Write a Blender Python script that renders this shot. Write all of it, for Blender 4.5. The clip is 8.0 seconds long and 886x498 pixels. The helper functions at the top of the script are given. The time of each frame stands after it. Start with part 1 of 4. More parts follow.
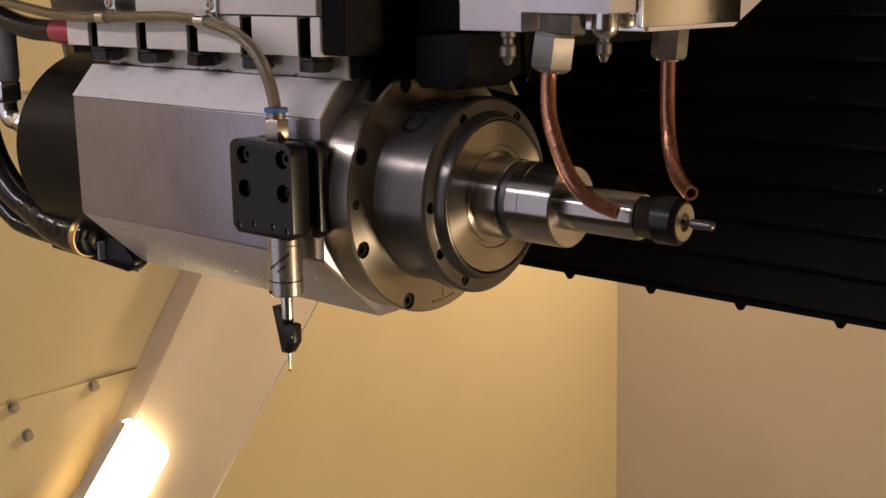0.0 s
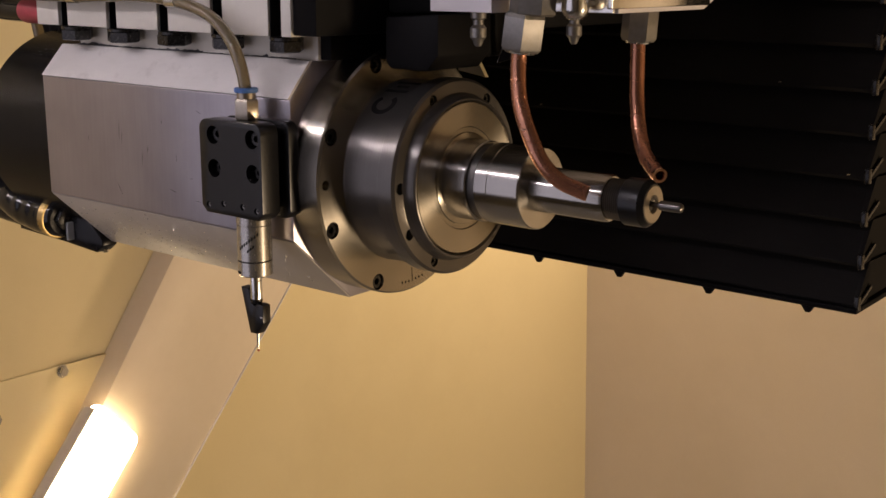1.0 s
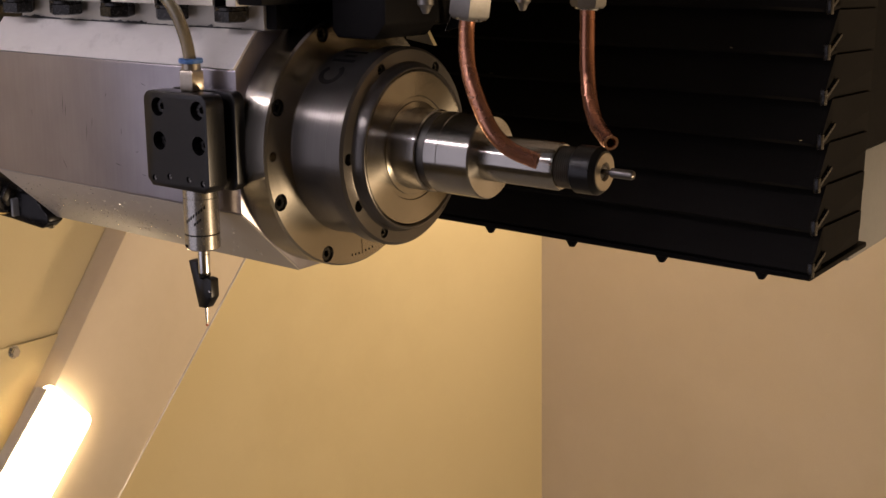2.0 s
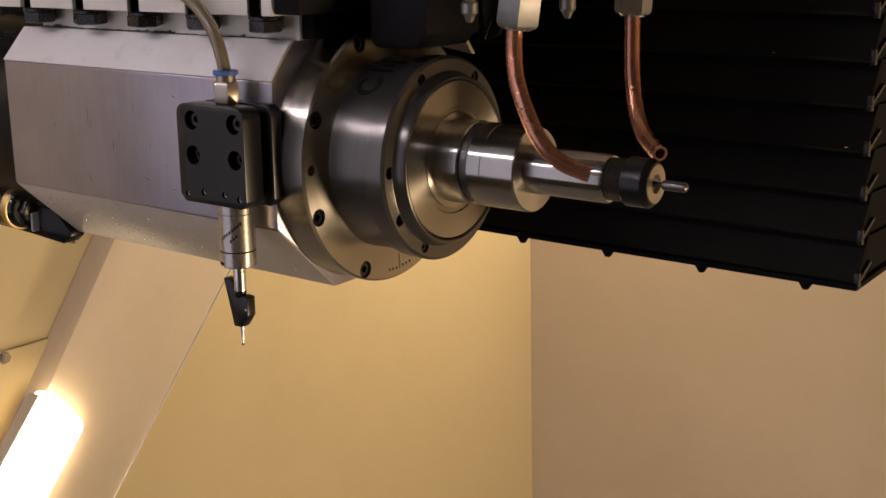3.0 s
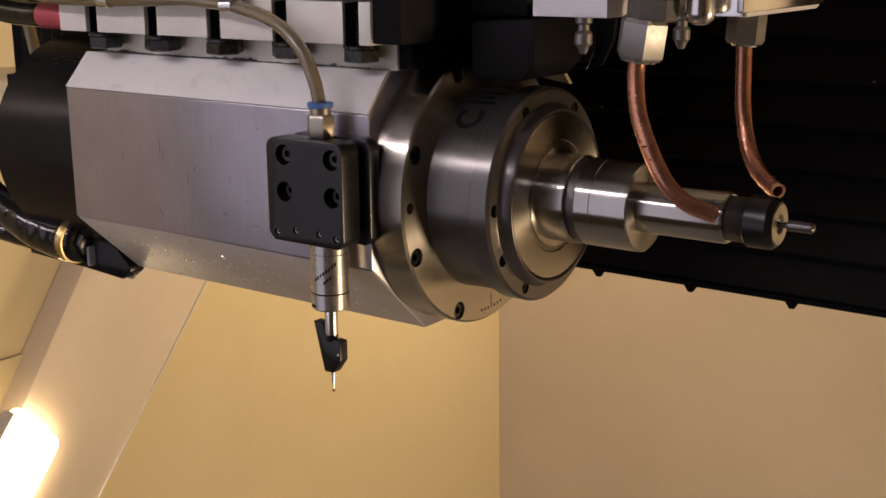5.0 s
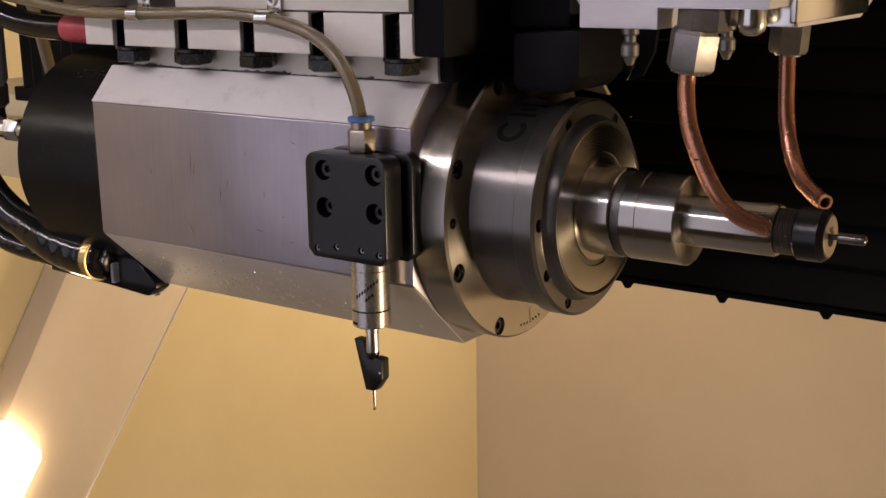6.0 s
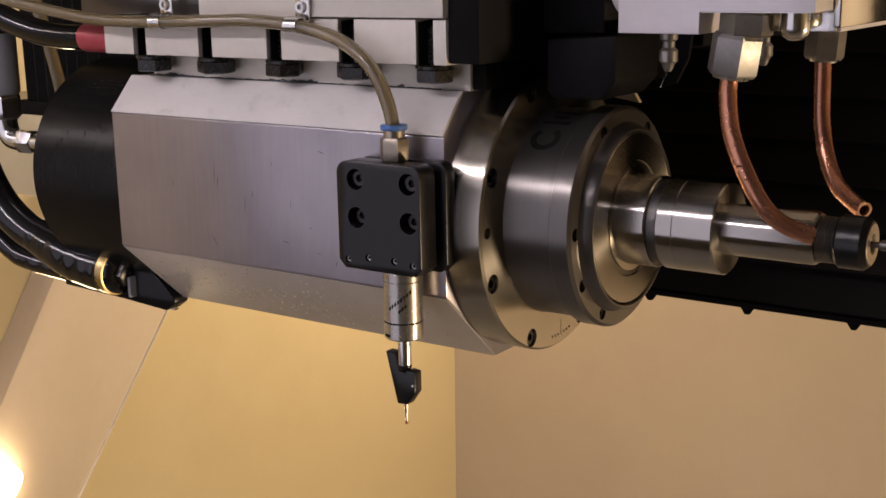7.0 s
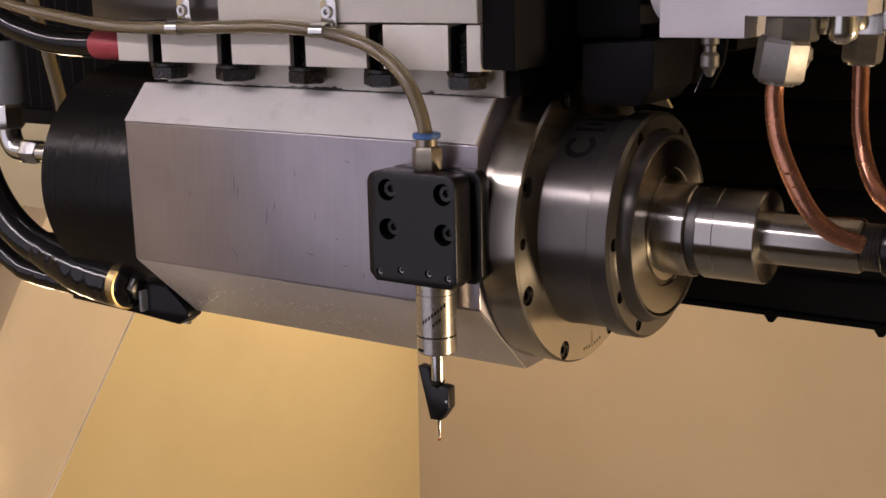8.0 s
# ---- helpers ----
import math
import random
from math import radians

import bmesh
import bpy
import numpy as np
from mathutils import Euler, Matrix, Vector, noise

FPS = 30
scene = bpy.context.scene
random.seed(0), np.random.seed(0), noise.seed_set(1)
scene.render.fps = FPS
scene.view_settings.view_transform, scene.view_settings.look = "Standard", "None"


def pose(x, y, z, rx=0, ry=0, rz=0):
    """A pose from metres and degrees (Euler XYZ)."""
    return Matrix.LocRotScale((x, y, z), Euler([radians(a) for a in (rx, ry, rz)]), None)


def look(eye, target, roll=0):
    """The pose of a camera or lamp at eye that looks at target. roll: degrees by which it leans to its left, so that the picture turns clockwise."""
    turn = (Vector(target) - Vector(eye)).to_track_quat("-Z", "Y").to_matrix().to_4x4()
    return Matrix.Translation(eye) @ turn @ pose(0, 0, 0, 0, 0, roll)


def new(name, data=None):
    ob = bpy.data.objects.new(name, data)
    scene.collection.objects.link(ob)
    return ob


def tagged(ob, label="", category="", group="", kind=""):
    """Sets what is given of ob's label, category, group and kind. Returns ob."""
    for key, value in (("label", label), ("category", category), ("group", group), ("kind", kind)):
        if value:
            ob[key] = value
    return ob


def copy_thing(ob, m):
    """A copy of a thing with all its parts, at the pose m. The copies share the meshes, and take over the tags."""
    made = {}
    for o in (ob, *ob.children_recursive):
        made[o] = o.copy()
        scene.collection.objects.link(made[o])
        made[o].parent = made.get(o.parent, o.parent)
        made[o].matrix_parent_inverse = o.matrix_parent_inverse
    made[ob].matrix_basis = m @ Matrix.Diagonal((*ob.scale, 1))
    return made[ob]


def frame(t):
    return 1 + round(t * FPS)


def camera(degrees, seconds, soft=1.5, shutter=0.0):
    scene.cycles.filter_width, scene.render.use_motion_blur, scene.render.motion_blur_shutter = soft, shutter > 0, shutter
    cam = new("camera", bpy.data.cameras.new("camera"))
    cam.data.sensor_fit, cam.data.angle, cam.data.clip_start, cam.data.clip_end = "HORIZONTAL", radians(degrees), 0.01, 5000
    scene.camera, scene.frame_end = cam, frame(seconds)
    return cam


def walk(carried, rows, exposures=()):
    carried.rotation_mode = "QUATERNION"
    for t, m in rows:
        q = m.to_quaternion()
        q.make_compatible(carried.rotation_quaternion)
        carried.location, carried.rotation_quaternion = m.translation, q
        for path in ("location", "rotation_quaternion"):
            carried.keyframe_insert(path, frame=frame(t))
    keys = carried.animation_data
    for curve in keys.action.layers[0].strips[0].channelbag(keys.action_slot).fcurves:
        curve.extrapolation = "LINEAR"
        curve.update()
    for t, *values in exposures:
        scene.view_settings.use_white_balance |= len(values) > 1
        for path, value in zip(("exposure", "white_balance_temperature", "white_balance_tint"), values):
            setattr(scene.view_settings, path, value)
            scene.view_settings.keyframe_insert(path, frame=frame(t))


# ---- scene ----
cam = camera(25.0, 8.0)
PATH = [
    (0, (0.3777, -0.4530, 1.3110), (-1.0017, 1.1973, 0.8482), -0.77),
    (0.5, (0.3729, -0.4538, 1.3102), (-1.0022, 1.1991, 0.8444), -0.48),
    (1, (0.3804, -0.4550, 1.3046), (-0.9725, 1.2141, 0.8315), -0.28),
    (1.5, (0.3850, -0.4439, 1.2941), (-0.9443, 1.2401, 0.8073), -0.45),
    (3, (0.3048, -0.4379, 1.3045), (-0.9762, 1.2769, 0.7958), -1.05),
    (3.5, (0.2627, -0.4341, 1.3078), (-1.0008, 1.2925, 0.7958), -1.05),
    (4, (0.2280, -0.4409, 1.3126), (-1.0177, 1.2987, 0.8009), -0.75),
    (4.5, (0.1944, -0.4430, 1.3152), (-1.0340, 1.3085, 0.8018), -0.48),
    (6, (0.0997, -0.4622, 1.3234), (-1.0651, 1.3324, 0.8110), -0.74),
    (6.5, (0.0743, -0.4626, 1.3234), (-1.0733, 1.3432, 0.8115), -0.61),
    (7, (0.0480, -0.4703, 1.3116), (-1.0811, 1.3533, 0.8220), -0.76),
    (7.5, (0.0137, -0.4719, 1.3114), (-1.0868, 1.3691, 0.8216), -0.98),
    (8, (-0.0220, -0.4690, 1.3123), (-1.0925, 1.3889, 0.8202), -0.88),
]
walk(cam, [(t, look(eye, target, roll)) for t, eye, target, roll in PATH],
     [(0, 0.09, 6800, 18), (4, 0.17, 6800, 18), (8, 0.32, 6800, 18)])

# ---- light ----
scene.view_settings.exposure = 0.0
sky = bpy.data.worlds.new("world")
scene.world = sky
sky.use_nodes = True
sky.node_tree.nodes["Background"].inputs[0].default_value = (0.75, 0.8, 0.95, 1)
sky.node_tree.nodes["Background"].inputs[1].default_value = 0.15

FRONT_W, LAMP_E, TUBE_E, WARM_W, BACK_W = 5.2, 16.0, 56.0, 52.0, 16.5


def area_lamp(name, m, sx, sy, watts, colour):
    data = bpy.data.lights.new(name, "AREA")
    data.shape, data.size, data.size_y, data.energy, data.color = "RECTANGLE", sx, sy, watts, colour
    ob = new(name, data)
    ob.matrix_world = m
    return ob


# unseen cool lamp added behind the camera, set in an assumed door opening
area_lamp("door_daylight", look((-1.3, -0.93, 1.125), (-1.3, 1.0, 1.125)), 1.9, 1.55, FRONT_W, (0.86, 0.84, 1.0))
# unseen warm lamp added low by the end wall, shining up the cream wall
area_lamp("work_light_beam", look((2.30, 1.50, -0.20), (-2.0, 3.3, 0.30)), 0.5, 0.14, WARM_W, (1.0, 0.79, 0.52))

# a work light on the back wall by the corner, behind the way cover: it shines along the side wall
area_lamp("back_light_beam", look((-1.90, 3.60, 1.06), (-2.42, 1.9, 0.15)), 0.16, 0.26, BACK_W, (1.0, 0.80, 0.54))


# ---- materials ----
def nodes_of(name):
    m = bpy.data.materials.new(name)
    m.use_nodes = True
    return m, m.node_tree.nodes, m.node_tree.links, m.node_tree.nodes["Principled BSDF"]


def surface(name, a, b, metal=0.0, rough=0.5, spread=0.12, big=9.0, fine=220.0, stretch=(1, 1, 1), bump=0.15, dist=0.0006,
            coat=0.0, aniso=0.0, stain=None, spec=0.5, turned=False):
    """Two tones mixed by a broad noise, roughness by a fine one, relief by the fine one; stretch draws the grain out."""
    m, nodes, links, bsdf = nodes_of(name)
    coord = nodes.new("ShaderNodeTexCoord")
    mapping = nodes.new("ShaderNodeMapping")
    mapping.inputs["Scale"].default_value = stretch
    links.new(coord.outputs["Object"], mapping.inputs["Vector"])
    if turned:
        # fine grooves round the local x axis
        split, comb, rad = nodes.new("ShaderNodeSeparateXYZ"), nodes.new("ShaderNodeCombineXYZ"), nodes.new("ShaderNodeVectorMath")
        flat = nodes.new("ShaderNodeCombineXYZ")
        rad.operation = "LENGTH"
        links.new(coord.outputs["Object"], split.inputs[0])
        links.new(split.outputs["Y"], flat.inputs["Y"])
        links.new(split.outputs["Z"], flat.inputs["Z"])
        links.new(flat.outputs[0], rad.inputs[0])
        links.new(split.outputs["X"], comb.inputs["X"])
        links.new(rad.outputs["Value"], comb.inputs["Y"])
        links.new(comb.outputs[0], mapping.inputs["Vector"])
        # the grooves spread the gloss across themselves
        tangent = nodes.new("ShaderNodeTangent")
        tangent.direction_type, tangent.axis = "RADIAL", "X"
        links.new(tangent.outputs[0], bsdf.inputs["Tangent"])
        bsdf.inputs["Anisotropic Rotation"].default_value = 0.25
    n1, n2 = nodes.new("ShaderNodeTexNoise"), nodes.new("ShaderNodeTexNoise")
    n1.inputs["Scale"].default_value, n1.inputs["Detail"].default_value = big, 5
    n2.inputs["Scale"].default_value, n2.inputs["Detail"].default_value = fine, 4
    links.new(coord.outputs["Object"], n1.inputs["Vector"])
    links.new(mapping.outputs["Vector"], n2.inputs["Vector"])
    ramp = nodes.new("ShaderNodeValToRGB")
    ramp.color_ramp.elements[0].position, ramp.color_ramp.elements[1].position = 0.3, 0.7
    ramp.color_ramp.elements[0].color, ramp.color_ramp.elements[1].color = (*a, 1), (*b, 1)
    add = nodes.new("ShaderNodeMath")
    add.operation = "MULTIPLY_ADD"
    add.inputs[1].default_value, add.inputs[2].default_value = 0.35, 0.0
    links.new(n2.outputs["Fac"], add.inputs[0])
    plus = nodes.new("ShaderNodeMath")
    plus.operation = "MULTIPLY_ADD"
    plus.inputs[1].default_value = 0.65
    links.new(n1.outputs["Fac"], plus.inputs[0])
    links.new(add.outputs[0], plus.inputs[2])
    links.new(plus.outputs[0], ramp.inputs["Fac"])
    colour = ramp.outputs["Color"]
    if stain:
        tone, scale, low, high = stain
        n3 = nodes.new("ShaderNodeTexNoise")
        n3.inputs["Scale"].default_value, n3.inputs["Detail"].default_value, n3.inputs["Roughness"].default_value = scale, 7, 0.65
        links.new(coord.outputs["Object"], n3.inputs["Vector"])
        r3 = nodes.new("ShaderNodeValToRGB")
        r3.color_ramp.elements[0].position, r3.color_ramp.elements[1].position = low, high
        links.new(n3.outputs["Fac"], r3.inputs["Fac"])
        mix = nodes.new("ShaderNodeMixRGB")
        mix.inputs["Color2"].default_value = (*tone, 1)
        links.new(r3.outputs["Color"], mix.inputs["Fac"])
        links.new(colour, mix.inputs["Color1"])
        colour = mix.outputs["Color"]
    links.new(colour, bsdf.inputs["Base Color"])
    rr = nodes.new("ShaderNodeMapRange")
    rr.inputs["To Min"].default_value, rr.inputs["To Max"].default_value = max(0.03, rough - spread), min(1, rough + spread)
    links.new(n2.outputs["Fac"], rr.inputs["Value"])
    links.new(rr.outputs["Result"], bsdf.inputs["Roughness"])
    bsdf.inputs["Metallic"].default_value = metal
    bsdf.inputs["Coat Weight"].default_value = coat
    bsdf.inputs["Specular IOR Level"].default_value = spec
    bsdf.inputs["Anisotropic"].default_value = aniso
    if bump:
        bp = nodes.new("ShaderNodeBump")
        bp.inputs["Strength"].default_value, bp.inputs["Distance"].default_value = bump, dist
        links.new(n2.outputs["Fac"], bp.inputs["Height"])
        links.new(bp.outputs["Normal"], bsdf.inputs["Normal"])
    return m


def glow(name, colour, strength):
    m, nodes, links, bsdf = nodes_of(name)
    bsdf.inputs["Base Color"].default_value = (*colour, 1)
    bsdf.inputs["Emission Color"].default_value = (*colour, 1)
    bsdf.inputs["Emission Strength"].default_value = strength
    return m


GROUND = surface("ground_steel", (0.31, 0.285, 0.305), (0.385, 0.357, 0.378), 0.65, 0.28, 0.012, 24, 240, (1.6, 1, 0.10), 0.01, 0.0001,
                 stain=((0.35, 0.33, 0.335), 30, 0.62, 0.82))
# base lightened beyond the housing's, standing in for wall light it reflects
FLANK = surface("paled_flank_metal", (0.56, 0.515, 0.46), (0.64, 0.59, 0.525), 0.25, 0.52, 0.06, 24, 60, (1, 1, 1), 0.05, 0.0005, spec=0.4)
PALED = surface("paled_metal", (0.74, 0.71, 0.68), (0.82, 0.79, 0.76), 0.1, 0.55, 0.1, 22, 300, (0.4, 1, 1), 0.1, 0.0003,
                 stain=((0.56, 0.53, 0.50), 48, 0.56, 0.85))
CREAM = surface("cream_machine_paint", (0.72, 0.68, 0.60), (0.80, 0.76, 0.68), 0.0, 0.42, 0.08, 16, 160, (1, 1, 1), 0.12, 0.0004,
                stain=((0.42, 0.37, 0.27), 26, 0.66, 0.86))
TURNED = surface("turned_steel", (0.43, 0.395, 0.335), (0.51, 0.47, 0.40), 1.0, 0.24, 0.02, 18, 900, (1, 1, 1), 0.03, 1.0e-05, turned=True, aniso=0.9)
DULL = surface("dull_turned_steel", (0.13, 0.12, 0.11), (0.172, 0.16, 0.148), 0.8, 0.29, 0.03, 20, 900, (1, 1, 1), 0.12, 1e-05, turned=True, aniso=0.6)
BRIGHT = surface("bright_turned_steel", (0.40, 0.38, 0.35), (0.48, 0.455, 0.42), 1.0, 0.22, 0.04, 24, 1000, (1, 1, 1), 0.6, 3e-05, turned=True, aniso=0.9)
# groove steel darkened in colour to stand in for the groove's shade
GROOVE = surface("shadowed_groove_steel", (0.10, 0.095, 0.09), (0.16, 0.15, 0.14), 1.0, 0.45, 0.08, 30, 400)
PLATED = surface("plated_steel", (0.66, 0.65, 0.62), (0.78, 0.77, 0.74), 1.0, 0.22, 0.08, 40, 300, (1, 1, 1), 0.08, 0.0003)
NICKEL = surface("nickel_brass", (0.33, 0.285, 0.23), (0.43, 0.38, 0.31), 0.9, 0.32, 0.08, 40, 300, (1, 1, 1), 0.08, 0.0003)
ZINC = surface("zinc_plated_steel", (0.22, 0.21, 0.195), (0.32, 0.305, 0.285), 0.8, 0.40, 0.10, 60, 300, (1, 1, 1), 0.10, 0.0004,
               stain=((0.22, 0.19, 0.15), 70, 0.58, 0.80))
BRASS = surface("brass", (0.46, 0.33, 0.14), (0.58, 0.43, 0.20), 1.0, 0.35, 0.1, 50, 300)
ALU = surface("milled_aluminium", (0.74, 0.71, 0.74), (0.82, 0.79, 0.82), 0.15, 0.45, 0.08, 20, 320, (0.3, 1, 1), 0.06, 0.0003,
              stain=((0.45, 0.44, 0.45), 60, 0.70, 0.85))
POLISHED = surface("polished_aluminium", (0.72, 0.71, 0.68), (0.82, 0.81, 0.78), 1.0, 0.18, 0.08, 30, 260, (1, 1, 0.2), 0.06, 0.0004)
ANODISED = surface("black_anodised", (0.0055, 0.0053, 0.0056), (0.010, 0.0095, 0.010), 0.0, 0.30, 0.06, 30, 400, (1, 1, 1), 0.05, 0.0002, spec=0.4)
BLACKSTEEL = surface("blackened_steel", (0.006, 0.0056, 0.006), (0.012, 0.0115, 0.012), 0.1, 0.26, 0.02, 16, 300, (1, 0.2, 0.2), 0.01, 0.0002,
                     spec=0.22, stain=((0.035, 0.032, 0.03), 40, 0.68, 0.82))
OILED = surface("oiled_black_bolt", (0.014, 0.0132, 0.0125), (0.034, 0.032, 0.030), 0.35, 0.26, 0.1, 60, 400)
RUBBER = surface("black_rubber", (0.006, 0.006, 0.006), (0.012, 0.011, 0.011), 0.0, 0.13, 0.06, 40, 120, (1, 1, 1), 0.12, 0.0008)
BELLOWS = surface("black_coated_fabric", (0.018, 0.0168, 0.0158), (0.024, 0.0222, 0.021), 0.0, 0.95, 0.05, 12, 200, (0.1, 1, 1), 0.2, 0.0008, spec=0.02)
DARKPAINT = surface("black_painted_casting", (0.0045, 0.0042, 0.0043), (0.008, 0.0075, 0.008), 0.0, 0.6, 0.1, 20, 200, spec=0.08)
COPPER = surface("copper", (0.46, 0.20, 0.12), (0.54, 0.25, 0.16), 0.8, 0.27, 0.08, 40, 75, (1, 1, 1), 0.10, 0.0008,
                 stain=((0.33, 0.14, 0.085), 18, 0.55, 0.85))
COPPER_CUT = surface("cut_copper", (0.85, 0.48, 0.32), (0.95, 0.58, 0.40), 1.0, 0.2, 0.08, 60, 240)
BLUE = surface("blue_plastic", (0.06, 0.16, 0.42), (0.09, 0.21, 0.50), 0.0, 0.35, 0.08, 60, 240)
RED = surface("red_heat_shrink", (0.36, 0.04, 0.06), (0.46, 0.07, 0.09), 0.0, 0.35, 0.1, 60, 240)
RUBY = surface("ruby", (0.5, 0.15, 0.08), (0.6, 0.20, 0.10), 0.0, 0.08, 0.04, 60, 240, bump=0)
INK = surface("dark_marking_ink", (0.007, 0.0065, 0.006), (0.014, 0.013, 0.012), 0.0, 0.75, 0.1, 60, 300, spec=0.1)
SEALANT = surface("dark_sealant", (0.02, 0.02, 0.022), (0.05, 0.05, 0.055), 0.0, 0.5, 0.1, 90, 300)
WALLPAINT = surface("cream_enclosure_paint", (0.68, 0.57, 0.33), (0.72, 0.61, 0.37), 0.0, 0.36, 0.05, 3, 330, (1, 1, 1), 0.22, 0.0012,
                    coat=0.15, stain=((0.62, 0.51, 0.29), 2.2, 0.5, 0.9))
# cream for the back wall, with the cool light's tint put into its colour
BACKPAINT = surface("cool_lit_cream_paint", (0.68, 0.585, 0.46), (0.73, 0.635, 0.51), 0.0, 0.42, 0.05, 2.5, 330, (1, 1, 1), 0.2, 0.0012,
                    stain=((0.62, 0.53, 0.41), 1.8, 0.45, 0.9))
SATIN = surface("satin_plating", (0.42, 0.40, 0.37), (0.52, 0.50, 0.46), 0.85, 0.26, 0.06, 30, 500, (1, 1, 0.3), 0.06, 0.0002)
BRUSHED = surface("brushed_sheet_steel", (0.76, 0.66, 0.52), (0.82, 0.72, 0.58), 0.2, 0.16, 0.04, 4, 60, (1, 0.6, 0.6), 0.015, 0.0004)
DARKGREY = surface("dark_grey_paint", (0.045, 0.045, 0.047), (0.06, 0.06, 0.062), 0.0, 0.5, 0.08, 6, 200)
GREYPAINT = surface("grey_paint", (0.22, 0.22, 0.22), (0.28, 0.28, 0.28), 0.0, 0.45, 0.08, 8, 200)
LAMPGLASS = glow("lit_lamp_glass", (1.0, 0.80, 0.48), LAMP_E)
TUBEGLASS = glow("lit_tube_glass", (0.92, 0.89, 1.0), TUBE_E)

m, nodes, links, bsdf = nodes_of("amber_clear_hose")
bsdf.inputs["Base Color"].default_value = (0.30, 0.235, 0.13, 1)
bsdf.inputs["Roughness"].default_value = 0.08
bsdf.inputs["Transmission Weight"].default_value = 0.5
bsdf.inputs["Coat Weight"].default_value = 0.4
HOSE = m


# ---- shapes ----
ORIGIN, FIXED = {}, set()
# the machine is drawn in its own coordinates; one map, straight lines staying straight, stretches and tapers it to fit
# the camera's view
BASE, SHIFT, TAPER = Vector((-0.65, 0.68, 1.04)), Vector((0.0040, -0.0013, -0.0002)), Vector((-0.3035, 0.3614, -0.1050))
GROW = Matrix(((0.9244, 0.0530, -0.0029), (0.0257, 0.9607, -0.0012), (-0.0060, -0.0082, 0.9778)))


def fitted_place(p):
    q = Vector(p) - BASE
    return BASE + (GROW @ q + SHIFT) / (1 + TAPER.dot(q))


def set_in(bm):
    for v in bm.verts:
        v.co = fitted_place(v.co)
    return bm


def thing(name, origin, label, category, group="", kind="", fixed=False):
    ob = new(name)
    ob.empty_display_size = 0.02
    ORIGIN[ob] = Vector(origin) if fixed else fitted_place(origin)
    ob.location = ORIGIN[ob]
    if fixed:
        FIXED.add(ob)
    return tagged(ob, label, category, group, kind)


def finish(bm, name, material, smooth=35):
    me = bpy.data.meshes.new(name)
    bmesh.ops.recalc_face_normals(bm, faces=bm.faces[:])
    flat = bm.faces.layers.int.get("flat")
    for f in bm.faces:
        f.smooth = not (flat and f[flat])
    bm.to_mesh(me)
    bm.free()
    me.set_sharp_from_angle(angle=radians(smooth))
    for one in material if isinstance(material, (list, tuple)) else (material,):
        me.materials.append(one)
    return me


def part(name, bm, material, parent, label="", smooth=35):
    """Links a bmesh as one mesh object under a thing or a part; turned steel has its origin on the spindle's axis."""
    at = ORIGIN[parent]
    if parent not in FIXED:
        if material in (TURNED, DULL, BRIGHT):
            xs = [v.co.x for v in bm.verts]
            at = fitted_place(((min(xs) + max(xs)) / 2, AY, AZ))
        set_in(bm)
    bm.transform(Matrix.Translation(-at))
    ob = new(name, finish(bm, name, material, smooth))
    ob.parent = parent
    ob.location = at - ORIGIN[parent]
    ORIGIN[ob] = at
    if parent in FIXED:
        FIXED.add(ob)
    return tagged(ob, label) if label else ob


def setting(name, bm, material, label, category="wall"):
    ob = new(name, finish(bm, name, material))
    ORIGIN[ob] = Vector((0, 0, 0))
    return tagged(ob, label, category, kind="structure")


def shared(name, me, m, parent, label=""):
    """A piece on shared mesh data, at the world pose m, under parent."""
    ob = new(name, me)
    ob.parent = parent
    if parent not in FIXED:
        p = m.translation
        size = (fitted_place(p + Vector((0, 0, 0.01))) - fitted_place(p)).length / 0.01
        m = Matrix.Translation(fitted_place(p)) @ m.to_3x3().to_4x4() @ Matrix.Scale(size, 4)
    ob.matrix_basis = Matrix.Translation(-ORIGIN[parent]) @ m
    ORIGIN[ob] = ORIGIN[parent]
    return tagged(ob, label) if label else ob


def join(*bms):
    out = bmesh.new()
    for b in bms:
        me = bpy.data.meshes.new("tmp")
        b.to_mesh(me)
        b.free()
        out.from_mesh(me)
        bpy.data.meshes.remove(me)
    return out


def bevelled(bm, offset, segments):
    """Rounds all edges; the faces between them keep their one true normal."""
    flat = bm.faces.layers.int.new("flat")
    bm.normal_update()
    sides = [f.normal.copy() for f in bm.faces]
    bmesh.ops.bevel(bm, geom=bm.edges[:], offset=offset, segments=segments, profile=0.5, affect="EDGES")
    bm.normal_update()
    for f in bm.faces:
        f[flat] = int(any(abs(f.normal.dot(n)) > 0.9995 for n in sides))


def box(x0, x1, y0, y1, z0, z1, bevel=0.0008, segments=2):
    bm = bmesh.new()
    bmesh.ops.create_cube(bm, size=1)
    bm.transform(Matrix.Translation(((x0 + x1) / 2, (y0 + y1) / 2, (z0 + z1) / 2)) @ Matrix.Diagonal((x1 - x0, y1 - y0, z1 - z0, 1)))
    if bevel:
        bevelled(bm, bevel, segments)
    return bm


def prism(points, depth, m, bevel=0.0):
    """A flat polygon in the local xy plane, drawn out along local z by depth, at the pose m."""
    bm = bmesh.new()
    low = [bm.verts.new((x, y, 0)) for x, y in points]
    top = [bm.verts.new((x, y, depth)) for x, y in points]
    bm.faces.new(low[::-1])
    bm.faces.new(top)
    for i in range(len(points)):
        j = (i + 1) % len(points)
        bm.faces.new((low[i], low[j], top[j], top[i]))
    if bevel:
        bmesh.ops.recalc_face_normals(bm, faces=bm.faces[:])
        bevelled(bm, bevel, 2)
    bm.transform(m)
    return bm


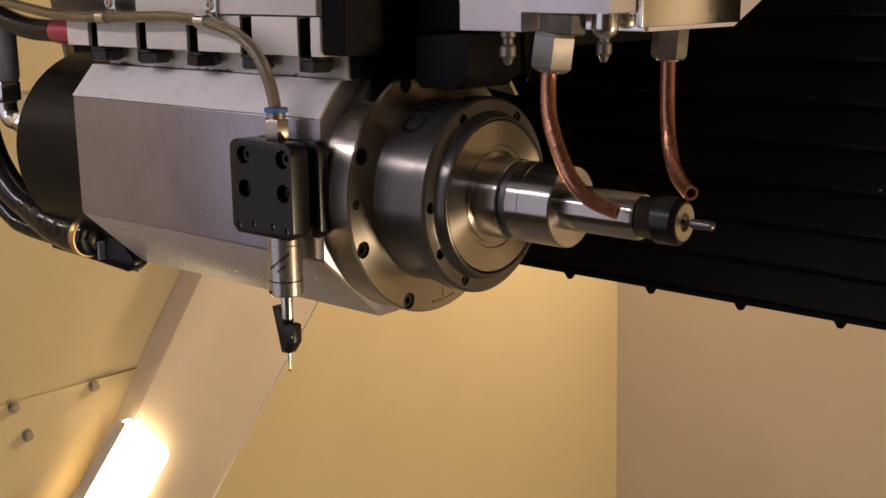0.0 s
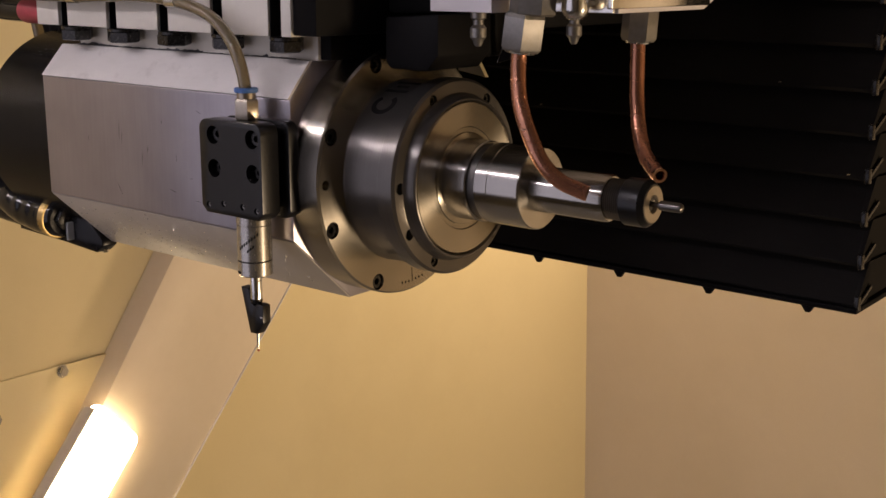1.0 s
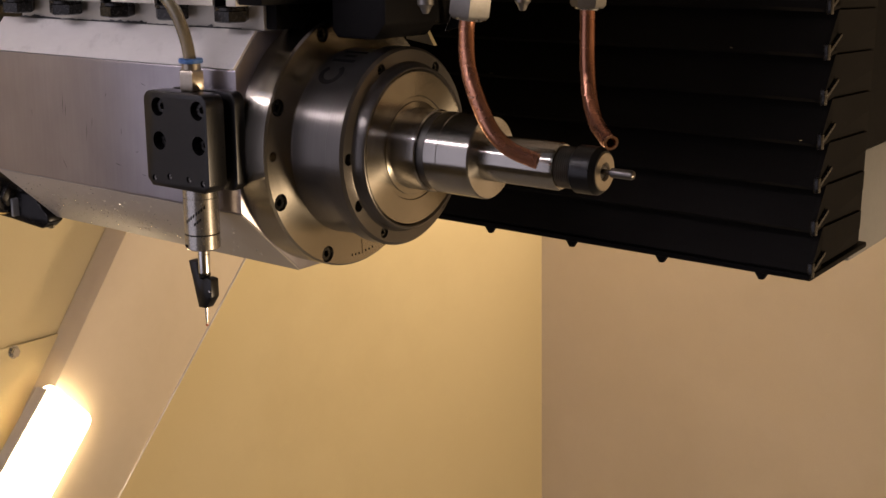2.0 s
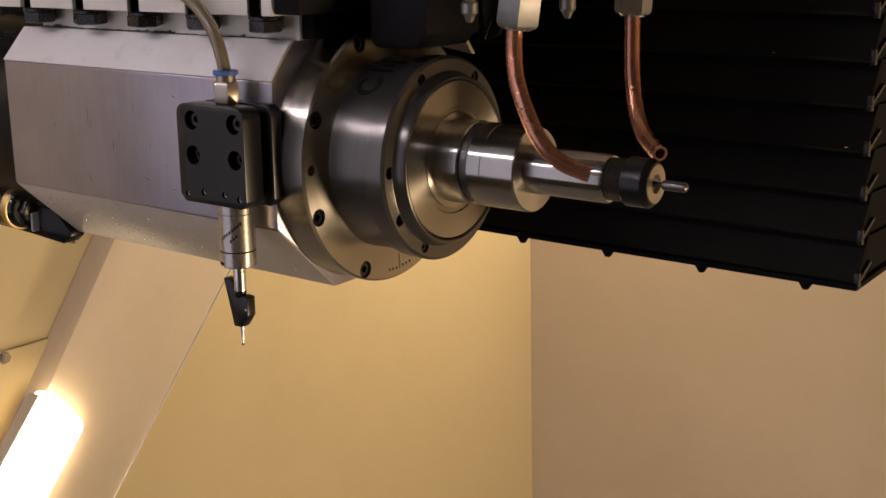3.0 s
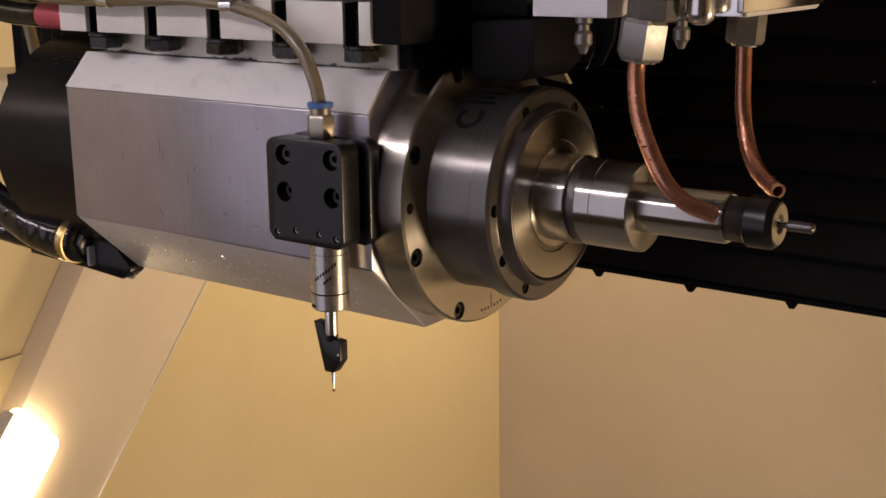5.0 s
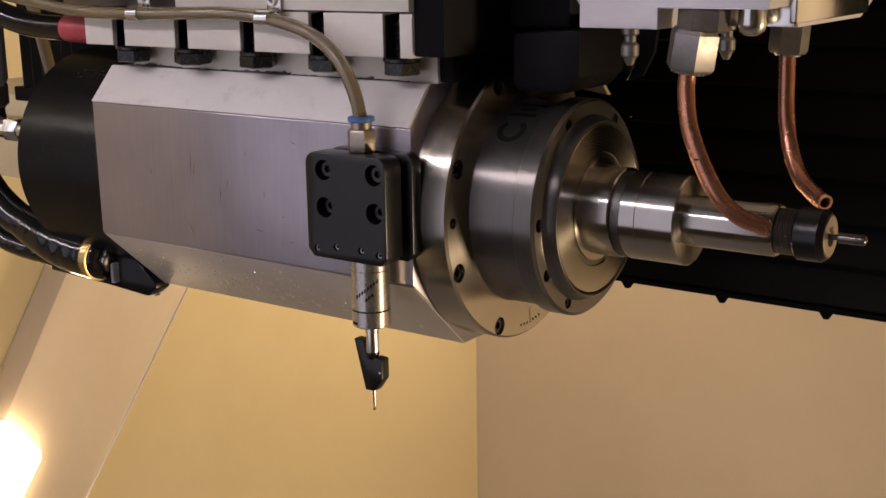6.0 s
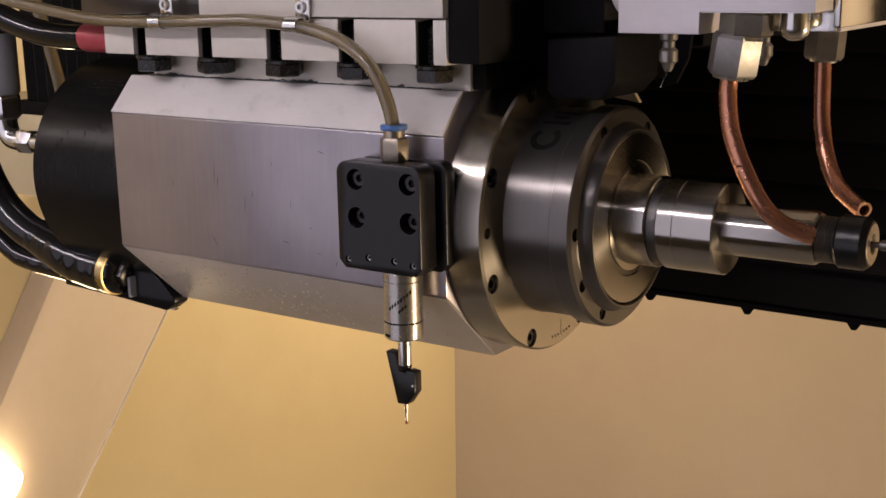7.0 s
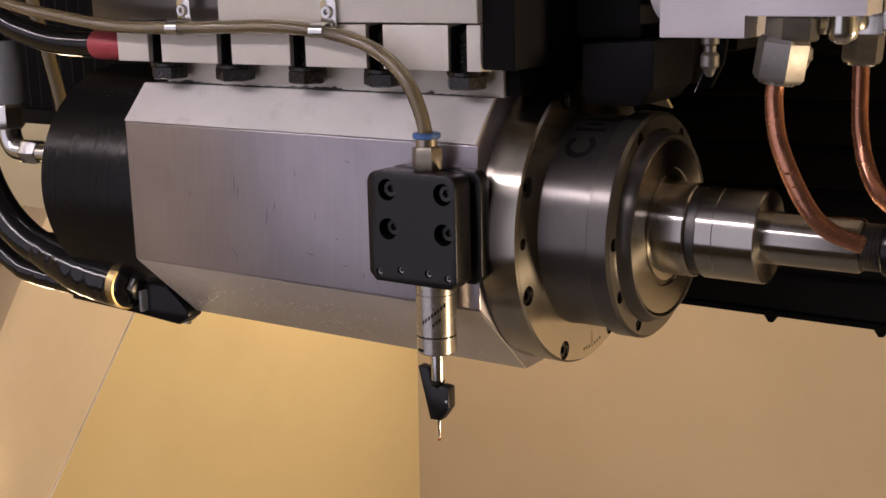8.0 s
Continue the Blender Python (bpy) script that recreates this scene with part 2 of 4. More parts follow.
def lathe(profile, m, seg=96):
    """Turns (height, radius) pairs round the local z axis, at the pose m; a radius of 0 closes an end."""
    bm = bmesh.new()
    rings = []
    for h, r in profile:
        if r <= 0:
            rings.append([bm.verts.new((0, 0, h))])
        else:
            rings.append([bm.verts.new((r * math.cos(k * math.tau / seg), r * math.sin(k * math.tau / seg), h)) for k in range(seg)])
    for a, b in zip(rings, rings[1:]):
        for k in range(seg):
            j = (k + 1) % seg
            if len(a) == 1 and len(b) == 1:
                continue
            if len(a) == 1:
                bm.faces.new((a[0], b[j], b[k]))
            elif len(b) == 1:
                bm.faces.new((a[k], a[j], b[0]))
            else:
                bm.faces.new((a[k], a[j], b[j], b[k]))
    bm.transform(m)
    return bm


def smooth_path(points, steps=8):
    pts = [Vector(p) for p in points]
    out = []
    for i in range(len(pts) - 1):
        p0, p1, p2, p3 = pts[max(i - 1, 0)], pts[i], pts[i + 1], pts[min(i + 2, len(pts) - 1)]
        for s in range(steps):
            t = s / steps
            out.append(0.5 * ((2 * p1) + (p2 - p0) * t + (2 * p0 - 5 * p1 + 4 * p2 - p3) * t * t + (3 * p1 - p0 - 3 * p2 + p3) * t ** 3))
    return out + [pts[-1]]


def pipe(points, radius, seg=20, bore=0.0, wobble=0.0, steps=8):
    """A tube along a smooth path; with a bore its ends are open rings."""
    path = smooth_path(points, steps)
    bm = bmesh.new()
    rng = random.Random(len(points) * 7 + int(radius * 1e5))
    side = None
    outer, inner = [], []
    for i, p in enumerate(path):
        d = (path[min(i + 1, len(path) - 1)] - path[max(i - 1, 0)]).normalized()
        side = d.orthogonal().normalized() if side is None else (side - d * side.dot(d)).normalized()
        up = d.cross(side)
        r = radius * (1 + wobble * (rng.random() - 0.5))
        ring = lambda q: [bm.verts.new(p + (side * math.cos(k * math.tau / seg) + up * math.sin(k * math.tau / seg)) * q) for k in range(seg)]
        outer.append(ring(r))
        if bore:
            inner.append(ring(bore))
    for rings in (outer, inner):
        for a, b in zip(rings, rings[1:]):
            for k in range(seg):
                bm.faces.new((a[k], a[(k + 1) % seg], b[(k + 1) % seg], b[k]))
    for e in (0, -1):
        if bore:
            for k in range(seg):
                bm.faces.new((outer[e][k], outer[e][(k + 1) % seg], inner[e][(k + 1) % seg], inner[e][k]))
        else:
            bm.faces.new(outer[e])
    return bm


def hexagon(r, depth, m, chamfer=0.12):
    """A hexagonal nut's body with chamfered corners, r to the corners, along local z."""
    bm = bmesh.new()
    rings = []
    for h, s in ((0, 1 - chamfer), (depth * 0.1, 1), (depth * 0.9, 1), (depth, 1 - chamfer)):
        rings.append([bm.verts.new((r * s * math.cos(k * math.pi / 3), r * s * math.sin(k * math.pi / 3), h)) for k in range(6)])
    bm.faces.new(rings[0][::-1])
    bm.faces.new(rings[-1])
    for a, b in zip(rings, rings[1:]):
        for k in range(6):
            bm.faces.new((a[k], a[(k + 1) % 6], b[(k + 1) % 6], b[k]))
    bm.transform(m)
    return bm


def carve(bm, cutters):
    """Cuts the cutters out of a closed bmesh and gives the rest back."""
    a = new("tmp_body", finish(bm, "tmp_body", DULL))
    b = new("tmp_cut", finish(join(*cutters), "tmp_cut", DULL))
    mod = a.modifiers.new("cut", "BOOLEAN")
    mod.operation, mod.solver, mod.object, mod.use_self = "DIFFERENCE", "EXACT", b, True
    bpy.context.view_layer.update()
    out = bmesh.new()
    me = bpy.data.meshes.new_from_object(a.evaluated_get(bpy.context.evaluated_depsgraph_get()))
    out.from_mesh(me)
    for one in (a, b):
        data = one.data
        bpy.data.objects.remove(one)
        bpy.data.meshes.remove(data)
    bpy.data.meshes.remove(me)
    return out


ALONG_X = Matrix(((0, 0, 1, 0), (1, 0, 0, 0), (0, 1, 0, 0), (0, 0, 0, 1)))  # local z -> world x
FACE_Y = Matrix(((1, 0, 0, 0), (0, 0, -1, 0), (0, 1, 0, 0), (0, 0, 0, 1)))  # local z -> world -y
AY, AZ = 0.679, 1.040  # the spindle's axis


def on_axis(x=0.0):
    return Matrix.Translation((x, AY, AZ)) @ ALONG_X


def round_axis(x, r, degrees):
    """A pose on the spindle's face at plane x, at radius r and an angle from +y towards +z, looking along +x."""
    a = radians(degrees)
    return Matrix.Translation((x, AY + r * math.cos(a), AZ + r * math.sin(a))) @ ALONG_X


def rod(r, h0, h1, m, seg=24):
    return lathe([(h0, 0), (h0, r), (h1, r), (h1, 0)], m, seg)


def socket_screw(r, depth=0.004):
    """Mesh of a socket-head screw seen from the front: head, rim and a hexagonal hole; the face is at local z = 0."""
    bm = lathe([(-depth, 0), (-depth, r), (-0.0006, r), (0, r * 0.9), (0, r * 0.62)], Matrix(), 24)
    a = [bm.verts.new((r * 0.62 * math.cos(k * math.tau / 24), r * 0.62 * math.sin(k * math.tau / 24), 0)) for k in range(24)]
    h = [bm.verts.new((r * 0.5 * math.cos(k * math.pi / 3), r * 0.5 * math.sin(k * math.pi / 3), -0.0001)) for k in range(6)]
    low = [bm.verts.new((v.co.x, v.co.y, -depth * 0.7)) for v in h]
    for k in range(6):
        fan = a[k * 4:k * 4 + 5] if k < 5 else a[20:] + a[:1]
        for i in range(4):
            bm.faces.new((fan[i], fan[i + 1], h[k] if i < 2 else h[(k + 1) % 6]))
        bm.faces.new((fan[2], h[(k + 1) % 6], h[k]))
        bm.faces.new((h[k], h[(k + 1) % 6], low[(k + 1) % 6], low[k]))
    bm.faces.new(low)
    bmesh.ops.remove_doubles(bm, verts=bm.verts[:], dist=1e-6)
    return bm


# ---- the enclosure ----
CORNER, ALONG, OUT = Vector((-2.485, 3.669, 0)), Vector((0, -1, 0)), Vector((1, 0, 0))


def wall_pose(u, z, off=0.0):
    """On the side wall: local x runs along it away from the corner, local y up, local z out of it."""
    p = CORNER + ALONG * u + OUT * off
    return Matrix(((ALONG.x, 0, -OUT.x, p.x), (ALONG.y, 0, -OUT.y, p.y), (0, 1, 0, z), (0, 0, 0, 1))) @ Matrix.Diagonal((1, 1, -1, 1))


FLOOR, TOP = -0.75, 2.45
# floor, roof, front and end walls: unseen, placed and toned for reflections
setting("floor", box(-2.55, 2.65, -1.0, 3.75, FLOOR - 0.05, FLOOR, 0), GREYPAINT, "unseen grey floor of the enclosure", "floor")
setting("ceiling", box(-2.55, 2.65, -1.0, 3.75, TOP, TOP + 0.05, 0), DARKGREY, "unseen dark grey roof of the enclosure", "ceiling")
setting("wall_side", prism([(0, FLOOR), (4.669, FLOOR), (4.669, TOP), (0, TOP)], -0.05, wall_pose(0, 0)), WALLPAINT,
        "glossy cream painted sheet-metal side wall of the enclosure")
setting("wall_back", box(-2.535, 2.65, 3.669, 3.72, FLOOR, TOP, 0), BACKPAINT, "cream painted sheet-metal back wall, cool light put into its tone")
setting("wall_right", box(2.60, 2.65, -0.95, 3.669, FLOOR, TOP, 0), WALLPAINT, "unseen cream end wall of the enclosure")
# opening cut for the added front lamp
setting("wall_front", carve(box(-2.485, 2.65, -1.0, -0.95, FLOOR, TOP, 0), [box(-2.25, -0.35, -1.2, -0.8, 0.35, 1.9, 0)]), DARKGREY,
        "unseen dark grey front wall with an assumed door opening")

panel = thing("cover_panel", tuple(CORNER + ALONG * 1.9), "cream screwed-on sheet-metal panel at the foot of the wall", "panel", fixed=True)
part("sheet", prism([(1.53, 0.278), (3.2, 0.286), (3.2, FLOOR), (1.53, FLOOR)], 0.007, wall_pose(0, 0, 0.001), 0.002), WALLPAINT, panel)
screw_me = finish(join(lathe([(0, 0.013), (0.002, 0.013), (0.002, 0)], Matrix(), 24), hexagon(0.0100, 0.008, Matrix.Translation((0, 0, 0.002)))), "panel_screw", PLATED)
for u, z in ((1.747, 0.269), (1.937, 0.272), (1.909, 0.212), (2.13, 0.274)):
    shared("screw", screw_me, wall_pose(u, z, 0.008), panel, "plated hexagon screw")

# the slanted guard rail and the work light at its foot
rail = thing("slanted_guard_rail", tuple(CORNER + ALONG * 1.3 + OUT * 0.02), "brushed steel guard plate slanting down the cream wall", "guard plate", fixed=True)


def slant(z, right):
    return (1.488 - 0.94 * z) if right else (1.848 - 0.77 * z)


part("face_plate", prism([(slant(FLOOR, True), FLOOR), (slant(FLOOR, False), FLOOR), (slant(0.85, False), 0.85), (slant(0.85, True), 0.85)],
                         0.060, wall_pose(0, 0, 0.0005), 0.002), BRUSHED, rail)
# pale strip added to draw a bright line along the rail's edge
part("edge_bead", prism([(slant(FLOOR, True) - 0.002, FLOOR), (slant(FLOOR, True) + 0.0005, FLOOR), (slant(0.85, True) + 0.0005, 0.85), (slant(0.85, True) - 0.002, 0.85)],
                        0.063, wall_pose(0, 0, 0.0006), 0.0008), PALED, rail, "pale strip along the right edge")
lamp = thing("work_light", tuple(CORNER + ALONG * 1.7 + OUT * 0.1), "glaring lit rectangular work light by the slanted guard plate", "lamp", fixed=True)
ld, lw = Vector((0.683, -0.73)).normalized(), 0.142
lp = Vector((1.673, 0.1685))
ln = Vector((ld.y, -ld.x))


def lamp_shape(w, l0, l1, r):
    pts = []
    for cx, cy, a0 in ((w / 2 - r, l0 + r, 270), (w / 2 - r, l1 - r, 0), (-w / 2 + r, l1 - r, 90), (-w / 2 + r, l0 + r, 180)):
        for k in range(7):
            a = radians(a0 + k * 15)
            q = lp + ln * (cx + r * math.cos(a)) + ld * (cy + r * math.sin(a))
            pts.append((q.x, q.y))
    return pts


part("glass", prism(lamp_shape(lw, 0.0, 0.50, 0.02), 0.014, wall_pose(0, 0, 0.0685), 0.003), LAMPGLASS, lamp, "glaring warm-white lamp glass")
part("housing", prism(lamp_shape(lw - 0.01, 0.005, 0.495, 0.02), 0.008, wall_pose(0, 0, 0.0605), 0.001), CREAM, lamp)
# lip added to keep the lamp's light off the panel beside it
part("side_lip", prism([(q.x, q.y) for q in (lp - ln * (lw / 2 + a) + ld * b for a, b in ((0.001, 0.016), (0.005, 0.016), (0.005, 0.49), (0.001, 0.49)))],
                       0.026, wall_pose(0, 0, 0.0605), 0.0005), CREAM, lamp, "cream side lip added to block lamp light")

tube_lamp = thing("tube_light", (-0.6, -0.86, 2.1), "lit pair of white fluorescent tubes above the loading door", "lamp", fixed=True)
for z in (2.03, 2.09):
    part("tube", rod(0.0065, -1.1, 1.1, Matrix.Translation((-1.35, -0.84, z)) @ ALONG_X), TUBEGLASS, tube_lamp)
part("batten", box(-2.45, -0.25, -0.95, -0.86, 2.02, 2.12, 0.004), CREAM, tube_lamp)

# housing made up for the added warm lamp
fill_lamp = thing("work_light", (2.31, 1.5, -0.21), "unseen lamp housing added low by the end wall for the warm fill", "lamp", fixed=True)
part("housing", prism([(-0.28, -0.10), (0.28, -0.10), (0.28, 0.10), (-0.28, 0.10)], 0.05, look((2.315, 1.494, -0.2015), (-2.0, 3.3, 0.30)), 0.004), GREYPAINT, fill_lamp)
part("bracket_arm", box(2.34, 2.602, 1.45, 1.51, -0.23, -0.20, 0.004), GREYPAINT, fill_lamp)

back_lamp = thing("work_light", (-1.9, 3.62, 1.06), "lit rectangular work light on the back wall by the corner", "lamp", fixed=True)
part("housing", prism([(-0.10, -0.15), (0.10, -0.15), (0.10, 0.15), (-0.10, 0.15)], 0.03, look((-1.893, 3.624, 1.073), (-2.42, 1.9, 0.15)), 0.003), GREYPAINT, back_lamp)
part("wall_foot", box(-1.94, -1.84, 3.635, 3.6695, 1.03, 1.15, 0.003), GREYPAINT, back_lamp)

setting("machine_column", box(-1.15, -0.36, 1.0305, 1.45, 1.26, TOP, 0.004), DARKPAINT, "black painted machine column hung over the way cover", "column")

# ---- black way covers ----
cover = thing("bellows_cover", (-0.7, 0.98, 0.92), "black folded bellows way cover behind the spindle", "way cover")
PITCH = 0.0345


def fold_mesh(length, pitch, deep):
    """One fold: a ridge with a rounded lip that leans out, long along x, its lip at local y = 0."""
    prof = [(deep, 0.0), (0.003, -0.002), (0.0, 0.0005), (0.0015, 0.0035), (deep, pitch)]
    bm = bmesh.new()
    n = 24
    rows = [[bm.verts.new((length * i / n, y + 0.0012 * noise.noise((i * 0.7, y * 90, z * 60)), z + 0.0012 * noise.noise((i * 0.9, 5 + y * 80, z * 50))))
             for i in range(n + 1)] for y, z in prof]
    for a, b in zip(rows, rows[1:]):
        for i in range(n):
            bm.faces.new((a[i], a[i + 1], b[i + 1], b[i]))
    bm.faces.new([r[0] for r in rows])
    bm.faces.new([r[-1] for r in rows][::-1])
    return bm


rim_me = finish(join(box(-0.003, 0.0015, -0.001, 0.004, -0.004, 0.008, 0.0008), prism([(0.002, 0.0), (0.022, 0.012), (0.022, 0.0145), (0.002, 0.003)], 0.0025,
                Matrix.Translation((-0.001, 0, 0)) @ ALONG_X)), "fold_clip", OILED)
for k in range(17):
    z = 0.9255 + k * PITCH
    fold = fold_mesh(0.846, PITCH, 0.024)
    fold.transform(Matrix.Translation((-1.160, 0.925, z)))
    part("fold", fold, BELLOWS, cover, smooth=25)
    shared("fold_clip", rim_me, Matrix.Translation((-0.3135, 0.925, z)), cover, "shiny worn corner clip")
    part("side_fold", prism([(0.0, 0.0), (0.115, 0.014), (0.115, 0.0145), (0.115, 0.030), (0.02, 0.033), (0.0, 0.004)], 0.004,
                            Matrix.Translation((-0.318, 0.927, z)) @ ALONG_X), BELLOWS, cover)
part("end_plate", box(-1.160, -0.3125, 0.922, 1.06, 0.9195, 0.9245, 0.0012), DARKPAINT, cover)
part("backing", box(-1.155, -0.3165, 0.951, 1.05, 0.9246, 1.52, 0.001), BELLOWS, cover)
part("rear_guard", box(-0.40, -0.3225, 1.0505, 1.45, 1.004, 1.30, 0.002), DARKPAINT, cover)
tab_me = finish(prism([(-0.0065, 0.0), (-0.002, -0.0065), (0.002, -0.0065), (0.0065, 0.0)], 0.004, FACE_Y, 0.0006), "tab", DARKPAINT)
for k in range(9):
    shared("tab", tab_me, Matrix.Translation((-0.354 - 0.0888 * k, 0.929, 0.9198)), cover)
shield = thing("side_shield", (-0.31, 1.2, 0.9), "grey painted shield beside the black bellows", "panel")
part("plate", box(-0.345, -0.3235, 1.0505, 1.40, 0.906, 1.0038, 0.003), GREYPAINT, shield)

side_cover = thing("side_bellows", (-1.35, 0.95, 1.04), "black pleated bellows with upright folds behind the motor", "way cover")
for k in range(17):
    part("pleat", prism([(0, 0.02), (0.009, 0.0), (0.011, 0.0), (0.02, 0.02)], 0.5, Matrix.Translation((-1.50 + 0.02 * k, 0.95, 1.045))), BELLOWS, side_cover)
part("foot_rail", box(-1.505, -1.155, 0.945, 0.98, 1.028, 1.046, 0.002), DARKPAINT, side_cover)
ledge = thing("cream_ledge", (-1.7, 1.3, 0.9), "cream painted stepped ledge under the pleated bellows", "ledge")
part("upper_step", box(-2.1, -1.35, 1.2, 1.5, 0.955, 0.992, 0.004), WALLPAINT, ledge)
part("hanger", box(-1.47, -1.40, 1.30, 1.48, 0.9918, 1.75, 0.002), DARKPAINT, ledge, "black painted hanger")
part("lower_step", box(-2.1, -1.35, 1.24, 1.5, 0.84, 0.955, 0.004), WALLPAINT, ledge)
amber = thing("amber_line", (-1.24, 0.8, 1.1), "amber plastic line hanging in front of the pleated bellows", "hose")
part("tube", pipe([(-0.92, 0.8, 1.50), (-1.12, 0.8, 1.44), (-1.23, 0.8, 1.32), (-1.262, 0.8, 1.20), (-1.247, 0.8, 1.136), (-1.234, 0.8, 1.088), (-1.225, 0.8, 1.04)], 0.0065, 14), HOSE, amber)

# ---- the machine's carriage over the spindle ----
carriage = thing("carriage", (-0.7, 0.8, 1.2), "black painted carriage casting that carries the spindle", "carriage")
part("casting", box(-0.93, -0.4983, 0.74, 0.90, 1.145, 1.55, 0.004), DARKPAINT, carriage)
part("side_block", box(-0.596, -0.520, 0.70, 0.745, 1.125, 1.50, 0.004), DARKPAINT, carriage)
part("nose_bracket", prism([(-0.560, 1.155), (-0.560, 1.124), (-0.556, 1.119), (-0.522, 1.119), (-0.512, 1.130), (-0.512, 1.158)], 0.060,
                           Matrix.Translation((0, 0.70, 0)) @ FACE_Y, 0.002), DARKPAINT, carriage)
# cheeks added to cover the cream plates' right end faces in black
part("end_cheek", box(-0.5984, -0.576, 0.5885, 0.745, 1.1426, 1.50, 0.001), DARKPAINT, carriage)
part("ledge_cheek", box(-0.5984, -0.588, 0.6145, 0.735, 1.1245, 1.1424, 0.001), DARKPAINT, carriage)
part("upper_bracket", box(-0.575, -0.530, 0.66, 0.70, 1.157, 1.32, 0.003), DARKPAINT, carriage)
part("shim", prism([(-0.566, 1.112), (-0.540, 1.108), (-0.550, 1.124), (-0.566, 1.124)], 0.004, Matrix.Translation((0, 0.735, 0)) @ FACE_Y), WALLPAINT, carriage, "cream shim plate")

# slotted clamping plate: cream blocks between open slots
SLOTS = [-0.8675, -0.8015, -0.7375, -0.6755, -0.6145]
clamp = thing("slotted_clamp_plate", (-0.75, 0.65, 1.141), "cream painted clamping plate with five open bolt slots", "clamp plate")
part("plate", carve(box(-0.905, -0.5985, 0.5865, 0.735, 1.1415, 1.1685, 0.0006), [box(x - 0.0066, x + 0.0066, 0.57, 0.62, 1.13, 1.18, 0) for x in SLOTS]), CREAM, clamp)
# black sheets on each slot's back and sides keep it dark
slot_me = finish(join(box(-0.0072, 0.0072, 0.0, 0.004, 0.0, 0.027, 0), box(-0.0067, -0.0061, -0.0290, -0.0002, 0.0003, 0.0268, 0), box(0.0061, 0.0067, -0.0290, -0.0002, 0.0003, 0.0268, 0)), "slot_back", DARKPAINT)
for x in SLOTS:
    shared("slot_back", slot_me, Matrix.Translation((x, 0.6165, 1.1418)), clamp, "black lining of the slot")
top_plate = thing("top_plate", (-0.7, 0.65, 1.17), "cream painted plate above the slotted clamping plate", "plate")
part("plate", box(-0.8025, -0.5985, 0.5835, 0.735, 1.1695, 1.36, 0.001), CREAM, top_plate)
steel_plate = thing("steel_side_plate", (-0.87, 0.66, 1.17), "dull bare steel plate beside the cream plate", "plate")
part("plate", box(-0.935, -0.8035, 0.592, 0.735, 1.1695, 1.36, 0.001), DULL, steel_plate)


def clamp_bolt():
    ob = thing("clamp_bolt", (0, 0, 0), "oily black hexagon bolt hanging in a slot of the clamping plate", "bolt", "bolts under the clamp plate", fixed=True)
    part("hex_head", hexagon(0.0142, 0.0098, pose(0, 0, -0.0118, 0, 0, 12)), OILED, ob)
    part("washer", lathe([(-0.0022, 0), (-0.0022, 0.0135), (0, 0.0135), (0, 0)], Matrix(), 28), OILED, ob)
    prof = []
    for k in range(18):
        prof += [(0.0002 + k * 0.0015, 0.0051), (0.00095 + k * 0.0015, 0.0044)]
    part("thread", lathe([(0.0002, 0)] + prof + [(0.0272, 0)], Matrix(), 18), OILED, ob)
    return ob


first = clamp_bolt()
first.scale = (0.92, 0.92, 0.92)
first.location = fitted_place((SLOTS[0], 0.5995, 1.1408))
for k, x in enumerate(SLOTS[1:]):
    copy_thing(first, Matrix.Translation(fitted_place((x - (0.003, 0.003, 0.003, 0.002)[k], 0.5995, 1.1408))) @ pose(0, 0, 0, 0, 0, (17, 41, 8, 52)[k]))

# ---- the spindle ----
spindle = thing("motor_spindle", (-0.75, AY, AZ), "ground steel motor spindle with a turned steel nose", "spindle")
YZ = [(0.5865, 0.997), (0.5865, 1.0975), (0.6095, 1.1235), (0.735, 1.1235), (0.772, 1.09), (0.772, 0.99), (0.713, 0.943), (0.645, 0.943)]
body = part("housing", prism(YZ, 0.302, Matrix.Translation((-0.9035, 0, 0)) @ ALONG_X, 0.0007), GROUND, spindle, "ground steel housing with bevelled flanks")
# the housing's own metal; its pale colour stands in for light from above
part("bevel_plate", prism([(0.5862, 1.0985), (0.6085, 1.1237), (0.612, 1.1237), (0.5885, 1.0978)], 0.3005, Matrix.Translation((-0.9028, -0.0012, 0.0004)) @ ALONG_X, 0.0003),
     PALED, spindle, "milled upper bevel, paled for light from above")
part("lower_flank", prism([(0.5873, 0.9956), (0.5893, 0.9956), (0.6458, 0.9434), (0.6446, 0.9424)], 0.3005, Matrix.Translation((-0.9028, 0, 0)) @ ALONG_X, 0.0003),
     FLANK, spindle, "milled lower flank, paled for reflected wall light")
part("ledge", box(-0.8835, -0.5985, 0.6125, 0.735, 1.1238, 1.1412, 0.0007), CREAM, spindle, "cream painted ledge under the clamp plate")
rng = random.Random(4)
bead = bmesh.new()
for x0, x1, w in ((-0.884, -0.84, 0.0022), (-0.84, -0.76, 0.0009), (-0.766, -0.722, 0.0020), (-0.722, -0.62, 0.0007), (-0.655, -0.649, 0.0020)):
    n = max(3, int((x1 - x0) / 0.003))
    ring = []
    for i in range(n + 1):
        h = w * (0.45 + 0.9 * rng.random())
        x = x0 + (x1 - x0) * i / n
        ring.append([bead.verts.new((x, 0.6120, 1.1234)), bead.verts.new((x, 0.6120 - h * 0.6, 1.1236 - h * 0.25)), bead.verts.new((x, 0.6116, 1.1242 + h))])
    for a, b in zip(ring, ring[1:]):
        for k in range(2):
            bead.faces.new((a[k], b[k], b[k + 1], a[k + 1]))
part("sealant_bead", bead, SEALANT, spindle, "ragged dark sealant along the seam")
